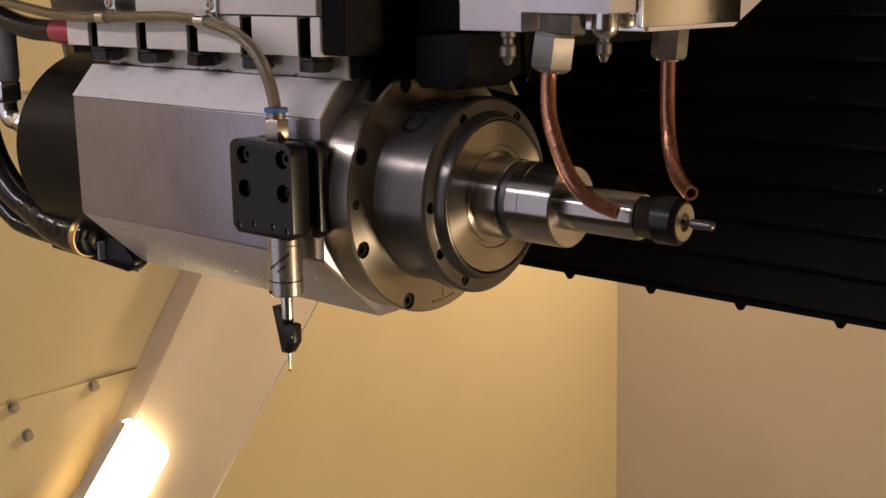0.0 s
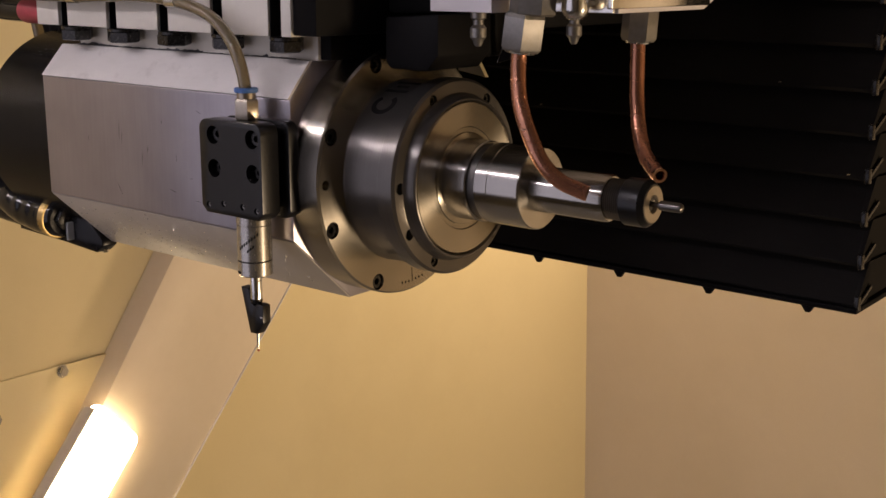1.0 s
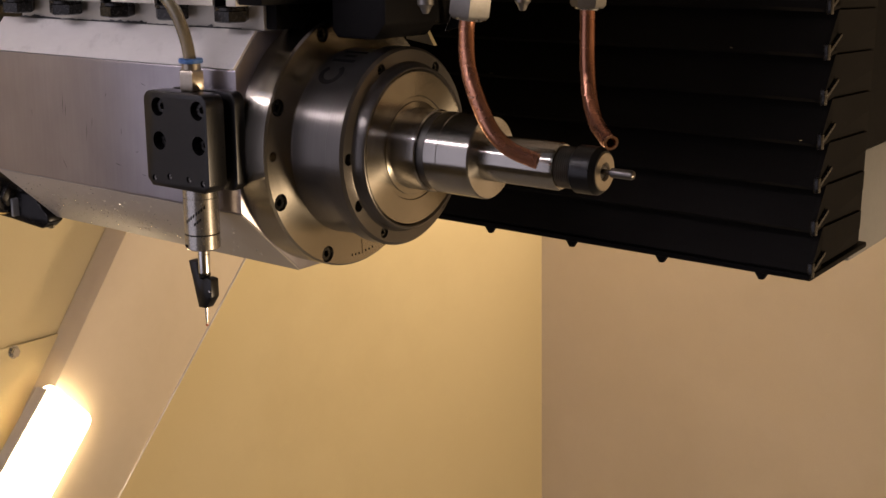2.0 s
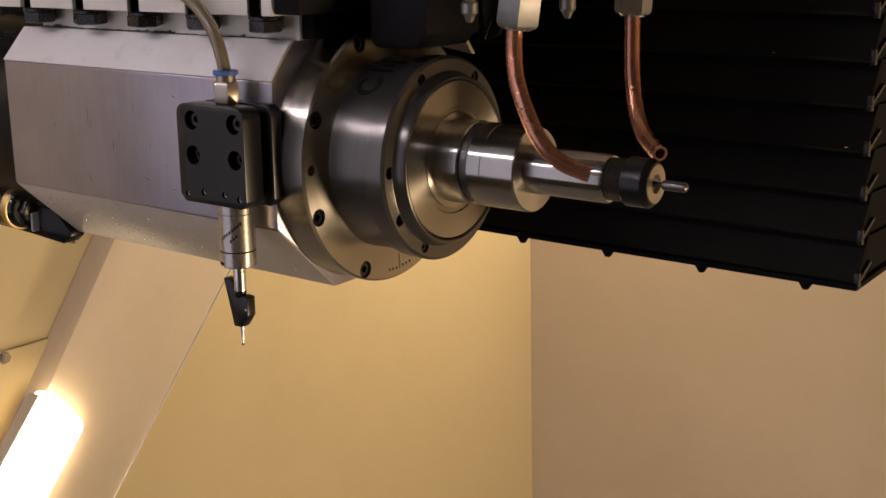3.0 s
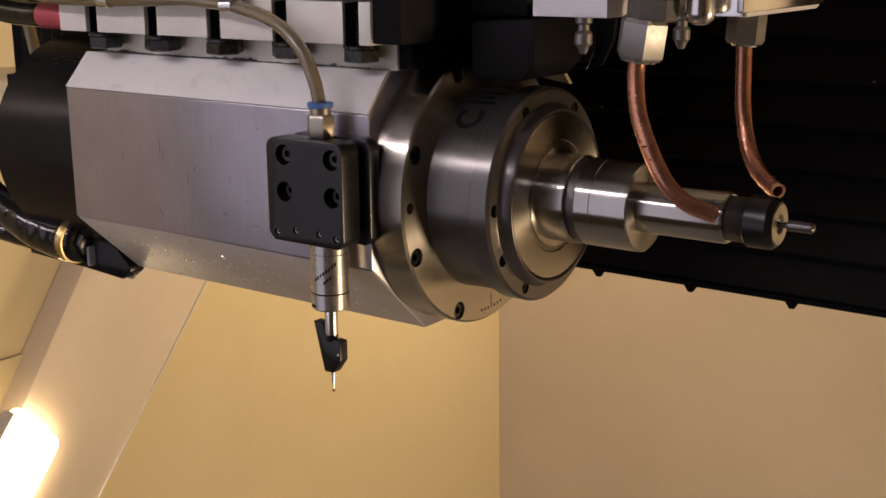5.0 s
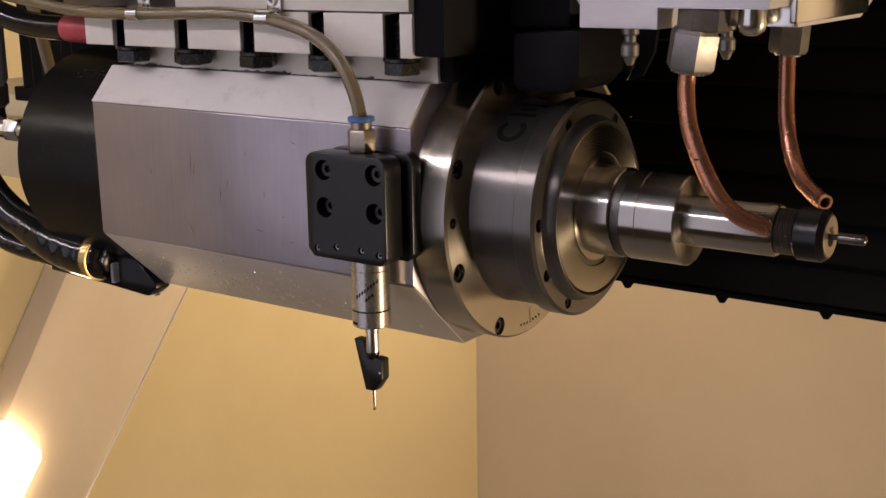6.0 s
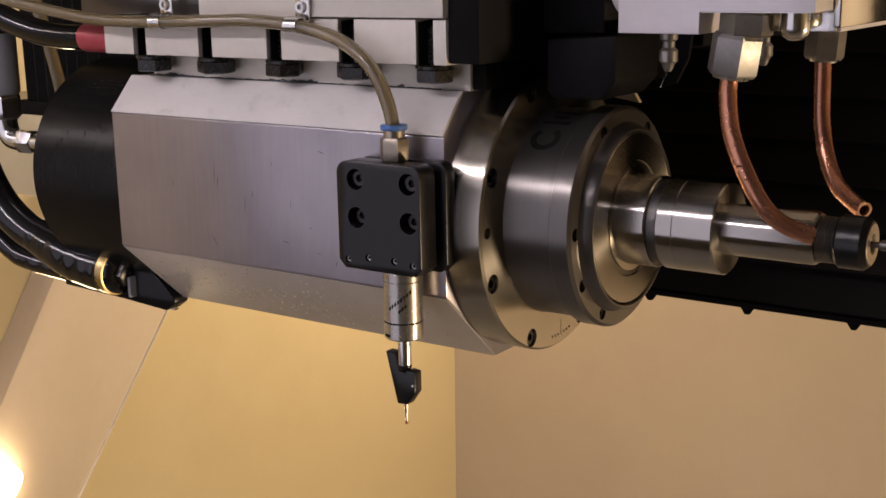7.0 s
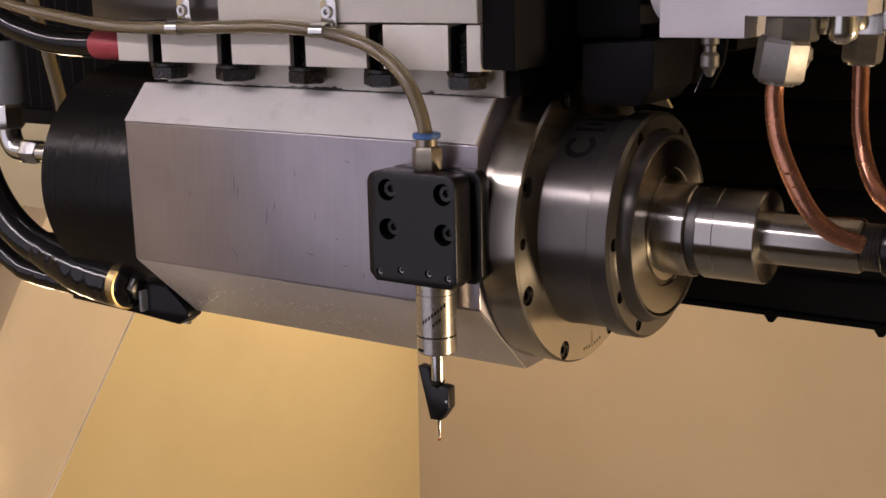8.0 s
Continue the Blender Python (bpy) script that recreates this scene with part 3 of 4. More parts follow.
motor = part("motor_cover", lathe([(-1.010, 0), (-1.010, 0.086), (-1.006, 0.0905), (-0.9045, 0.0905), (-0.9045, 0)], Matrix.Translation((0, AY, AZ)) @ ALONG_X, 128),
             BLACKSTEEL, spindle, "black oxide motor cover")
bm = bmesh.new()
for row in range(3):
    for k in range(7):
        a0 = radians(128 - row * 2.6)
        a1 = a0 + radians(1.3)
        x0 = -0.972 + row * 0.004 + k * 0.0052
        v = [bm.verts.new((x, AY + 0.0908 * math.cos(a), AZ + 0.0908 * math.sin(a))) for x, a in ((x0, a0), (x0 + 0.0036, a0), (x0 + 0.0036, a1), (x0, a1))]
        bm.faces.new(v)
part("engraved_lines", bm, OILED, motor, "faint rows of engraved marks")

BOLTS = [22.5 + 45 * k for k in range(8)]
cutters = [rod(0.0062, -0.009, 0.01, round_axis(-0.574, 0.0872, a), 28) for a in BOLTS]
cutters += [rod(0.0036, -0.012, 0.01, round_axis(-0.574, 0.0868, a), 20) for a in (180, 270 + 45)]
flange = part("flange", carve(lathe([(-0.6015, 0), (-0.6015, 0.0925), (-0.600, 0.0945), (-0.5755, 0.0945), (-0.574, 0.0930), (-0.574, 0)], on_axis(), 160), cutters),
              TURNED, spindle, "turned steel flange with a ring of bolts")
screw_me = finish(socket_screw(0.0056), "socket_screw", OILED)
for a in BOLTS:
    shared("socket_screw", screw_me, round_axis(-0.5755, 0.0872, a) @ pose(0, 0, 0, 0, 0, a * 1.7), flange)
nose = part("nose_barrel", lathe([(-0.5745, 0), (-0.5745, 0.0690), (-0.5725, 0.0682), (-0.5405, 0.0682), (-0.5400, 0)], on_axis(), 160), DULL, spindle,
            "satin steel barrel with dark printed mark")
cap = part("end_cap", carve(lathe([(-0.5400, 0), (-0.5400, 0.0712), (-0.5395, 0.0717), (-0.5270, 0.0717), (-0.5250, 0.0697), (-0.5250, 0)], on_axis(), 160),
                            [rod(0.0042, -0.006, 0.01, round_axis(-0.525, 0.0640, a), 24) for a in (58, 116, 180, 212, 245, 310)]),
           DULL, spindle, "satin steel end cap with small screws")
screw_me = finish(socket_screw(0.0034, 0.003), "small_socket_screw", OILED)
for a in (58, 245, 310, 116):
    shared("small_socket_screw", screw_me, round_axis(-0.5265, 0.0640, a), cap)
part("lip_ring", lathe([(-0.5255, 0.0618), (-0.5240, 0.0606), (-0.5215, 0.0594), (-0.5180, 0.0587), (-0.5167, 0.0577), (-0.5165, 0.0568), (-0.5175, 0.0561), (-0.5255, 0.0556)], on_axis(), 160),
     DULL, spindle, "turned lip round the end disc")
part("end_disc", lathe([(-0.5250, 0), (-0.5250, 0.0553), (-0.5182, 0.0553), (-0.5174, 0.0546), (-0.5174, 0.0376), (-0.5182, 0.0370), (-0.5190, 0)], on_axis(), 160),
     TURNED, spindle, "turned steel end disc")


def on_barrel(across, up, r=0.0684):
    """A point of the mark on the barrel: it reads upward round the barrel, its top towards the motor."""
    a = radians(127.5) - across / r
    return (-0.5590 - up, AY + r * math.cos(a), AZ + r * math.sin(a))


bm = bmesh.new()
ring = []
for k in range(31):
    a = radians(42 + k * 9.6)
    ring.append([bm.verts.new(on_barrel(q * 0.0098 * math.cos(a), q * 0.0102 * math.sin(a))) for q in (1.0, 0.60)])
for a, b in zip(ring, ring[1:]):
    bm.faces.new((a[0], b[0], b[1], a[1]))
for x0, x1, u0, u1 in ((0.0140, 0.0178, -0.0102, 0.0102), (0.0215, 0.0250, -0.0060, 0.0050), (0.0290, 0.0328, -0.0102, 0.0102)):
    n = 4
    cols = [[bm.verts.new(on_barrel(x0 + (x1 - x0) * i / n, u)) for i in range(n + 1)] for u in (u0, u1)]
    for i in range(n):
        bm.faces.new((cols[0][i], cols[1][i], cols[1][i + 1], cols[0][i + 1]))
part("printed_mark", bm, INK, nose, "dark printed maker's mark")
bm = bmesh.new()
for k in range(7):
    a = radians(266 + k * 2.6)
    for r0, r1, w in ((0.0862, 0.0880, 0.00045),) if k != 3 else ((0.0770, 0.0885, 0.00022),):
        d, e = Vector((0, math.cos(a), math.sin(a))), Vector((0, -math.sin(a), math.cos(a)))
        c = Vector((-0.5737, AY, AZ))
        bm.faces.new([bm.verts.new(c + d * r + e * s * w) for r, s in ((r0, -1), (r1, -1), (r1, 1), (r0, 1))])
part("scale_marks", bm, INK, flange, "fine engraved scale marks")

# ---- coolant left on the lower flank ----
rng = random.Random(17)
m, nodes, links, bsdf = nodes_of("clear_coolant")
bsdf.inputs["Base Color"].default_value = (0.9, 0.86, 0.78, 1)
bsdf.inputs["Roughness"].default_value = 0.03
bsdf.inputs["Transmission Weight"].default_value = 1.0
bsdf.inputs["IOR"].default_value = 1.36
bm = bmesh.new()
flank = Vector((0, 0.645 - 0.5865, 0.943 - 0.997))
out = Vector((0, -0.054, -0.0585)).normalized()
for k in range(110):
    x = min(-0.70, max(-0.893, rng.gauss(-0.815, 0.05)))
    f = min(0.97, max(0.04, rng.gauss(0.62, 0.26)))
    size = 0.00042 + 0.0008 * rng.random() ** 2
    centre = Vector((x, 0.5865, 0.997)) + flank * f + out * (0.00066 - size * 0.3)
    grown = bmesh.ops.create_icosphere(bm, subdivisions=2, radius=size)
    bmesh.ops.transform(bm, matrix=Matrix.Translation(centre) @ Matrix.Diagonal((0.8 + 0.7 * rng.random(), 1, 1, 1)), verts=grown["verts"])
drops = new("coolant_droplets", finish(set_in(bm), "coolant_droplets", m))
tagged(drops, "tiny clear coolant droplets clinging under the spindle housing", "droplets", kind="stuff")

# ---- arbor and tool ----
arbor = thing("tool_arbor", (-0.45, AY, AZ), "bright turned steel tool arbor with black collet nut", "tool holder")
part("seal_ring", lathe([(-0.5180, 0), (-0.5180, 0.0335), (-0.5172, 0.0335), (-0.5170, 0.0328), (-0.5170, 0)], on_axis(), 128), TURNED, arbor)
part("rear_collar", lathe([(-0.5172, 0), (-0.5172, 0.0290), (-0.5166, 0.0292), (-0.4975, 0.0292), (-0.4965, 0.0284), (-0.4965, 0)], on_axis(), 128), BRIGHT, arbor)
part("groove", lathe([(-0.4966, 0), (-0.4966, 0.0268), (-0.4900, 0.0268), (-0.4900, 0)], on_axis(), 96), GROOVE, arbor, "turned groove, darkened for its shade")
part("large_shank", lathe([(-0.4901, 0), (-0.4901, 0.0278), (-0.4891, 0.0287), (-0.4788, 0.0287), (-0.4785, 0.0284), (-0.4782, 0.0287), (-0.4532, 0.0287), (-0.4522, 0.0279), (-0.4522, 0)], on_axis(), 128), BRIGHT, arbor)
part("small_shank", lathe([(-0.4523, 0), (-0.4523, 0.0160), (-0.3975, 0.0160), (-0.3955, 0.0148), (-0.3955, 0)], on_axis(), 96), BRIGHT, arbor)
prof = [(-0.3957, 0)]
for k in range(8):
    prof += [(-0.3956 + k * 0.0015, 0.0130), (-0.39485 + k * 0.0015, 0.0138)]
part("thread", lathe(prof + [(-0.3836, 0)], on_axis(), 72), DULL, arbor)
bm = lathe([(-0.3838, 0.012), (-0.3838, 0.0146), (-0.3825, 0.0158), (-0.3690, 0.0158), (-0.3655, 0.0132), (-0.3655, 0.0085), (-0.3665, 0.0080), (-0.3665, 0)], on_axis(), 96)
part("collet_nut", bm, ANODISED, arbor, "black collet nut")
part("collet", lathe([(-0.3662, 0.0125), (-0.3652, 0.0125), (-0.3648, 0.0120), (-0.3648, 0.0062), (-0.3660, 0.0048), (-0.3685, 0.0040)], on_axis(), 72), NICKEL, arbor, "worn collet face")
pin = part("mounted_pin", lathe([(-0.3700, 0), (-0.3700, 0.0018), (-0.3610, 0.0018), (-0.3600, 0.0032), (-0.3462, 0.0032), (-0.3448, 0.0026), (-0.3440, 0.0012), (-0.3438, 0)], on_axis(), 40), DULL, arbor,
           "slim mounted grinding pin")

# ---- probe and its bracket ----
bracket = thing("probe_bracket", (-0.628, 0.57, 1.018), "black anodised split bracket screwed to the spindle housing", "bracket")


def plate_outline(x0, x1, z0, z1, r, c):
    pts = [(x0 + c, z0), (x1 - c, z0), (x1, z0 + c)]
    for k in range(7):
        a = radians(15 * k)
        pts.append((x1 - r + r * math.cos(a), z1 - r + r * math.sin(a)))
    for k in range(7):
        a = radians(90 + 15 * k)
        pts.append((x0 + r + r * math.cos(a), z1 - r + r * math.sin(a)))
    return pts + [(x0, z0 + c)]


holes = [rod(0.0066, -0.012, 0.01, Matrix.Translation((x, 0.5535, z)) @ FACE_Y, 32) for x in (-0.6455, -0.6055) for z in (1.0735, 1.0497)]
holes += [rod(0.0024, -0.004, 0.01, Matrix.Translation((x, 0.5535, z)) @ FACE_Y, 20) for x, z in ((-0.653, 1.0225), (-0.637, 1.0250), (-0.617, 1.0250), (-0.603, 1.0235))]
holes += [rod(0.0082, -0.06, 0.002, Matrix.Translation((-0.6255, 0.568, 1.086)), 24)]
front = part("front_block", carve(prism(plate_outline(-0.6605, -0.5965, 1.0168, 1.0845, 0.0075, 0.005), 0.0165, Matrix.Translation((0, 0.570, 0)) @ FACE_Y, 0.0009), holes[:8]),
             ANODISED, bracket)
part("web", box(-0.654, -0.605, 0.5695, 0.5775, 1.022, 1.079, 0.0008), ANODISED, bracket)
part("rear_plate", prism(plate_outline(-0.6605, -0.5935, 1.0155, 1.0845, 0.0075, 0.005), 0.0095, Matrix.Translation((0, 0.5863, 0)) @ FACE_Y, 0.0009), ANODISED, bracket)
screw_me = finish(socket_screw(0.0051), "cap_screw", OILED)
for x in (-0.6455, -0.6055):
    shared("cap_screw", screw_me, Matrix.Translation((x, 0.5575, 1.0735)) @ FACE_Y, front, "oily black socket screw")
deep_me = finish(socket_screw(0.0050), "deep_screw", OILED)
for x in (-0.6455, -0.6055):
    shared("deep_screw", deep_me, Matrix.Translation((x, 0.5595, 1.0497)) @ FACE_Y, front, "oily black socket screw")
set_me = finish(socket_screw(0.0021, 0.003), "set_screw", ZINC)
for x, z in ((-0.653, 1.0225), (-0.637, 1.0250), (-0.617, 1.0250), (-0.603, 1.0235)):
    shared("set_screw", set_me, Matrix.Translation((x, 0.5550, z)) @ FACE_Y, front, "dull set screw")

PX, PY = -0.6205, 0.5665
probe = thing("touch_probe", (PX, PY, 0.974), "satin steel cylindrical touch probe hanging from the black bracket", "touch probe")
at = Matrix.Translation((PX, PY, 0))
barrel = part("barrel", lathe([(0.9735, 0), (0.9735, 0.0112), (0.9745, 0.0123), (0.9842, 0.0124), (0.9845, 0.0121), (0.9850, 0.0121), (0.9853, 0.0124), (1.0105, 0.0124), (1.0108, 0.0121), (1.0111, 0.0124), (1.0185, 0.0124), (1.0185, 0)], at, 80),
              SATIN, probe, "satin plated barrel with turned grooves")
part("seal_ring", lathe([(0.9844, 0.01205), (0.9844, 0.01228), (0.9851, 0.01228), (0.9851, 0.01205)], at, 64), INK, barrel)
bm = bmesh.new()


def barrel_bar(a0, a1, z0, z1, lean=0.0):
    n = 5
    cols = []
    for i in range(n + 1):
        a = radians(a0 + (a1 - a0) * i / n)
        dz = lean * i / n
        cols.append([bm.verts.new((PX + 0.01255 * math.cos(a), PY + 0.01255 * math.sin(a), z + dz)) for z in (z0, z1)])
    for p, q in zip(cols, cols[1:]):
        bm.faces.new((p[0], q[0], q[1], p[1]))


for k in range(8):
    barrel_bar(262 + k * 9, 267.5 + k * 9, 0.9930 + k * 0.0015, 0.9953 + k * 0.0015, 0.0010)
for k in range(3):
    barrel_bar(292 + k * 9, 298 + k * 9, 0.9918 + k * 0.0015, 0.9938 + k * 0.0015, 0.0010)
barrel_bar(238, 262, 0.9758, 0.9775)
part("printed_bars", bm, INK, barrel, "short dark printed bars")
part("stem", lathe([(0.9535, 0), (0.9535, 0.0040), (0.9560, 0.0043), (0.9690, 0.0043), (0.9692, 0.0040), (0.9696, 0.0043), (0.9740, 0.0043), (0.9740, 0)], at, 40), PLATED, probe)
part("collar", lathe([(0.9520, 0), (0.9520, 0.0038), (0.9537, 0.0044), (0.9555, 0.0044), (0.9555, 0)], at, 32), OILED, probe)
part("crank", prism([(-0.6330, 0.9632), (-0.6255, 0.9625), (-0.6225, 0.9515), (-0.6185, 0.9508), (-0.6165, 0.9528), (-0.6105, 0.9522), (-0.6105, 0.9390), (-0.6170, 0.9300), (-0.6245, 0.9295)], 0.0075,
                    Matrix.Translation((0, PY + 0.004, 0)) @ FACE_Y, 0.0006), ANODISED, probe, "black cranked stylus holder")
part("crank_screw", rod(0.0009, 0, 0.0006, Matrix.Translation((-0.6120, PY - 0.0035, 0.9435)) @ FACE_Y, 14), PLATED, probe)
part("stylus", lathe([(0.9165, 0), (0.9165, 0.0006), (0.9235, 0.0011), (0.9300, 0.0014), (0.9300, 0)], Matrix.Translation((PX + 0.0002, PY, 0)), 16), PLATED, probe, "slim bright stylus")
part("stylus_ball", lathe([(0.9152 + 0.0011 * (1 - math.cos(math.pi * k / 8)), 0.0011 * math.sin(math.pi * k / 8)) for k in range(9)], Matrix.Translation((PX + 0.0002, PY, 0)), 14), RUBY, probe)

# ---- hose, clips, push fitting ----
fitting = thing("push_fitting", (-0.6255, 0.568, 1.0845), "nickel push fitting with a blue ring on the black bracket", "hose fitting")
part("hex_nut", hexagon(0.0092, 0.0145, pose(-0.6255, 0.568, 1.0846, 0, 0, 20)), NICKEL, fitting)
part("neck", lathe([(1.0990, 0), (1.0990, 0.0066), (1.1035, 0.0066), (1.1035, 0)], Matrix.Translation((-0.6255, 0.568, 0)), 40), NICKEL, fitting)
part("release_ring", lathe([(1.1035, 0.0045), (1.1035, 0.0078), (1.1042, 0.0084), (1.1062, 0.0084), (1.1068, 0.0078), (1.1068, 0.0045)], Matrix.Translation((-0.6255, 0.568, 0)), 40), BLUE, fitting, "blue plastic release ring")
hose = thing("air_hose", (-0.8, 0.575, 1.16), "amber clear plastic air hose clipped along the plate", "hose")
HOSE_PATH = [(-1.16, 0.580, 1.232), (-1.075, 0.577, 1.200), (-1.005, 0.575, 1.1815), (-0.955, 0.575, 1.1735), (-0.895, 0.575, 1.1665), (-0.834, 0.575, 1.1655), (-0.787, 0.575, 1.1665), (-0.748, 0.575, 1.1672),
             (-0.709, 0.575, 1.1645), (-0.676, 0.574, 1.1580), (-0.655, 0.572, 1.1485), (-0.640, 0.570, 1.1360), (-0.631, 0.569, 1.1210), (-0.6265, 0.568, 1.1080), (-0.6255, 0.568, 1.1000)]
part("tube", pipe(HOSE_PATH, 0.0044, 20), HOSE, hose)
way = smooth_path(HOSE_PATH, 24)
bm = bmesh.new()
for k in list(range(200, 226, 2)) + list(range(238, 296, 3)):
    p, q = way[k], way[k + 1]
    d = (q - p).normalized()
    side = d.cross(Vector((0, 1, 0))).normalized()
    face = (Vector((0, -0.80, 0)) - side * 0.60).normalized()
    edge = d.cross(face)
    c = p + face * 0.00450
    h = 0.0006 + 0.0003 * (k % 4 == 0)
    bm.faces.new([bm.verts.new(c + d * a + edge * b) for a, b in ((-0.0006, -h), (0.0006, -h), (0.0006, h), (-0.0006, h))])
tagged(part("printed_dashes", bm, INK, hose, "row of tiny dark printed dashes"), kind="stuff")


def hose_clip(x, z):
    ob = thing("hose_clip", (x, 0.58, z), "bright steel hose clip screwed to the plate", "clip", "clips on the air hose")
    m = Matrix.Translation((x, 0.575, z)) @ ALONG_X
    part("band", lathe([(-0.0055, 0.0046), (-0.0055, 0.0053), (0.0055, 0.0053), (0.0055, 0.0046), (-0.0055, 0.0046)], m, 28), PLATED, ob)
    part("lug", prism([(-0.0058, 0.003), (0.0058, 0.003), (0.0058, 0.0175), (0.004, 0.0195), (-0.004, 0.0195), (-0.0058, 0.0175)], 0.0014, Matrix.Translation((x + 0.003, 0.5815, z)) @ FACE_Y, 0.0002), PLATED, ob)
    bm = socket_screw(0.0040, 0.0028)
    bm.transform(Matrix.Translation((x + 0.003, 0.5775, z + 0.0115)) @ FACE_Y)
    part("screw", bm, PLATED, ob)
    return ob


hose_clip(-0.834, 1.1655)
hose_clip(-0.709, 1.1645)
power = thing("sleeved_hose", (-1.0, 0.6, 1.15), "black hose with a red sleeve beside the clamp plate", "hose")
part("tube", pipe([(-1.22, 0.60, 1.26), (-1.12, 0.60, 1.205), (-1.05, 0.60, 1.170), (-1.010, 0.60, 1.1575), (-0.975, 0.60, 1.1525), (-0.925, 0.60, 1.1515)], 0.0100, 24), RUBBER, power)
part("red_sleeve", lathe([(-0.9410, 0.0095), (-0.9410, 0.0104), (-0.938, 0.0108), (-0.906, 0.0108), (-0.906, 0)], Matrix.Translation((0, 0.60, 1.1515)) @ ALONG_X, 32), RED, power, "red heat-shrink sleeve")

# ---- coolant manifold and copper pipes ----
manifold = thing("coolant_manifold", (-0.44, 0.7, 1.16), "milled aluminium coolant manifold block", "manifold")
block = prism([(0.615, 1.161), (0.775, 1.161), (0.845, 1.190), (0.845, 1.36), (0.615, 1.36)], 0.114, Matrix.Translation((-0.4985, 0, 0)) @ ALONG_X, 0.0008)
part("block", carve(block, [box(-0.449, -0.30, 0.55, 0.660, 1.10, 1.1735, 0), prism([(-0.30, 0.66), (-0.388, 0.66), (-0.372, 0.60), (-0.30, 0.60)], 0.3, Matrix.Translation((0, 0, 1.1)), 0)]), ALU, manifold)
part("recess_lining", box(-0.4485, -0.386, 0.6560, 0.6598, 1.1612, 1.1733, 0.0004), POLISHED, manifold, "polished wall of the recess")
part("recess_ceiling", box(-0.4485, -0.386, 0.6155, 0.6598, 1.1728, 1.1733, 0.0001), POLISHED, manifold)
part("end_cheek", box(-0.3845, -0.380, 0.645, 0.775, 1.1640, 1.36, 0.001), POLISHED, manifold, "polished end cheek")
part("rounded_edge", lathe([(0.0, 0), (0.0, 0.030), (0.008, 0.034), (0.010, 0.034), (0.010, 0)], Matrix.Translation((-0.5095, 0.652, 1.198)) @ ALONG_X, 64), ALU, manifold)
part("plug", lathe([(1.1735, 0.0080), (1.1640, 0.0085), (1.1600, 0.0075), (1.1575, 0.0045), (1.1568, 0)], Matrix.Translation((-0.4035, 0.640, 0)), 40), PLATED, manifold, "domed plated plug")


def nipple(x, y, z):
    ob = thing("grease_nipple", (x, y, z), "plated grease nipple under the manifold", "nipple", "nipples under the manifold")
    part("body", lathe([(z, 0), (z, 0.0052), (z - 0.006, 0.0052), (z - 0.0072, 0.0036), (z - 0.0105, 0.0036), (z - 0.0125, 0.0054), (z - 0.0185, 0.0054), (z - 0.0205, 0.0036), (z - 0.0225, 0.0030), (z - 0.0245, 0.0018), (z - 0.0245, 0)], Matrix.Translation((x, y, 0)), 28), ZINC, ob)
    return ob


nipple(-0.478, 0.640, 1.1625)
nipple(-0.4435, 0.702, 1.1625)


def coolant_pipe(points, nut, radius, label, nut_turn, adapter, tilt):
    x, y, z0, z1, r = nut
    lean = pose(x, y, z0, 0, tilt, 0)
    ob = thing("coolant_pipe", (x, y, z0), label, "pipe", "copper coolant pipes")
    tube = part("tube", pipe(points, radius, 24, radius * 0.62, 0.012, 7), COPPER, ob, "stained bent copper tube")
    end = Vector(points[-1])
    d = (end - Vector(points[-2])).normalized()
    m = Matrix.Translation(end) @ d.to_track_quat("Z", "Y").to_matrix().to_4x4()
    part("cut_end", lathe([(-0.0005, radius * 1.01), (0.0006, radius * 0.97), (0.0006, radius * 0.66), (-0.004, radius * 0.60)], m, 24), COPPER_CUT, tube, "bright cut rim")
    part("nut", hexagon(r, z1 - z0, lean @ pose(0, 0, 0, 0, 0, nut_turn), 0.13), ZINC, ob, "plated hexagon union nut")
    part("ferrule", lathe([(-0.0012, radius), (-0.0012, r * 0.72), (0.001, r * 0.80), (0.001, radius)], lean, 36), PLATED, ob)
    if adapter:
        part("adapter", hexagon(r * 1.02, adapter - z1 + 0.0015, pose(x + 0.006, y + 0.003, z1 - 0.002, 0, tilt * 0.4, nut_turn + 23), 0.10), ZINC, ob)
    return ob


coolant_pipe([(-0.4325, 0.6250, 1.1450), (-0.4345, 0.6245, 1.1300), (-0.4300, 0.6200, 1.1080), (-0.4205, 0.6170, 1.0880), (-0.4100, 0.6175, 1.0700), (-0.4000, 0.6225, 1.0590), (-0.3880, 0.6290, 1.0530), (-0.3850, 0.6305, 1.0520)],
             (-0.4335, 0.6255, 1.1380, 1.1615, 0.0142), 0.0050, "stained copper coolant pipe bent towards the arbor", 4, 1.1732, 8)
coolant_pipe([(-0.4235, 0.7540, 1.1450), (-0.4230, 0.7535, 1.1250), (-0.4215, 0.7520, 1.1000), (-0.4150, 0.7450, 1.0780), (-0.4040, 0.7350, 1.0620), (-0.3880, 0.7220, 1.0535), (-0.3820, 0.7170, 1.0520)],
             (-0.4235, 0.7540, 1.1385, 1.1620, 0.0125), 0.0053, "stained copper coolant pipe with an open cut end", 25, 0, 4)

nicks = [o for o in scene.objects if o.name.startswith("coolant_pipe")][0]
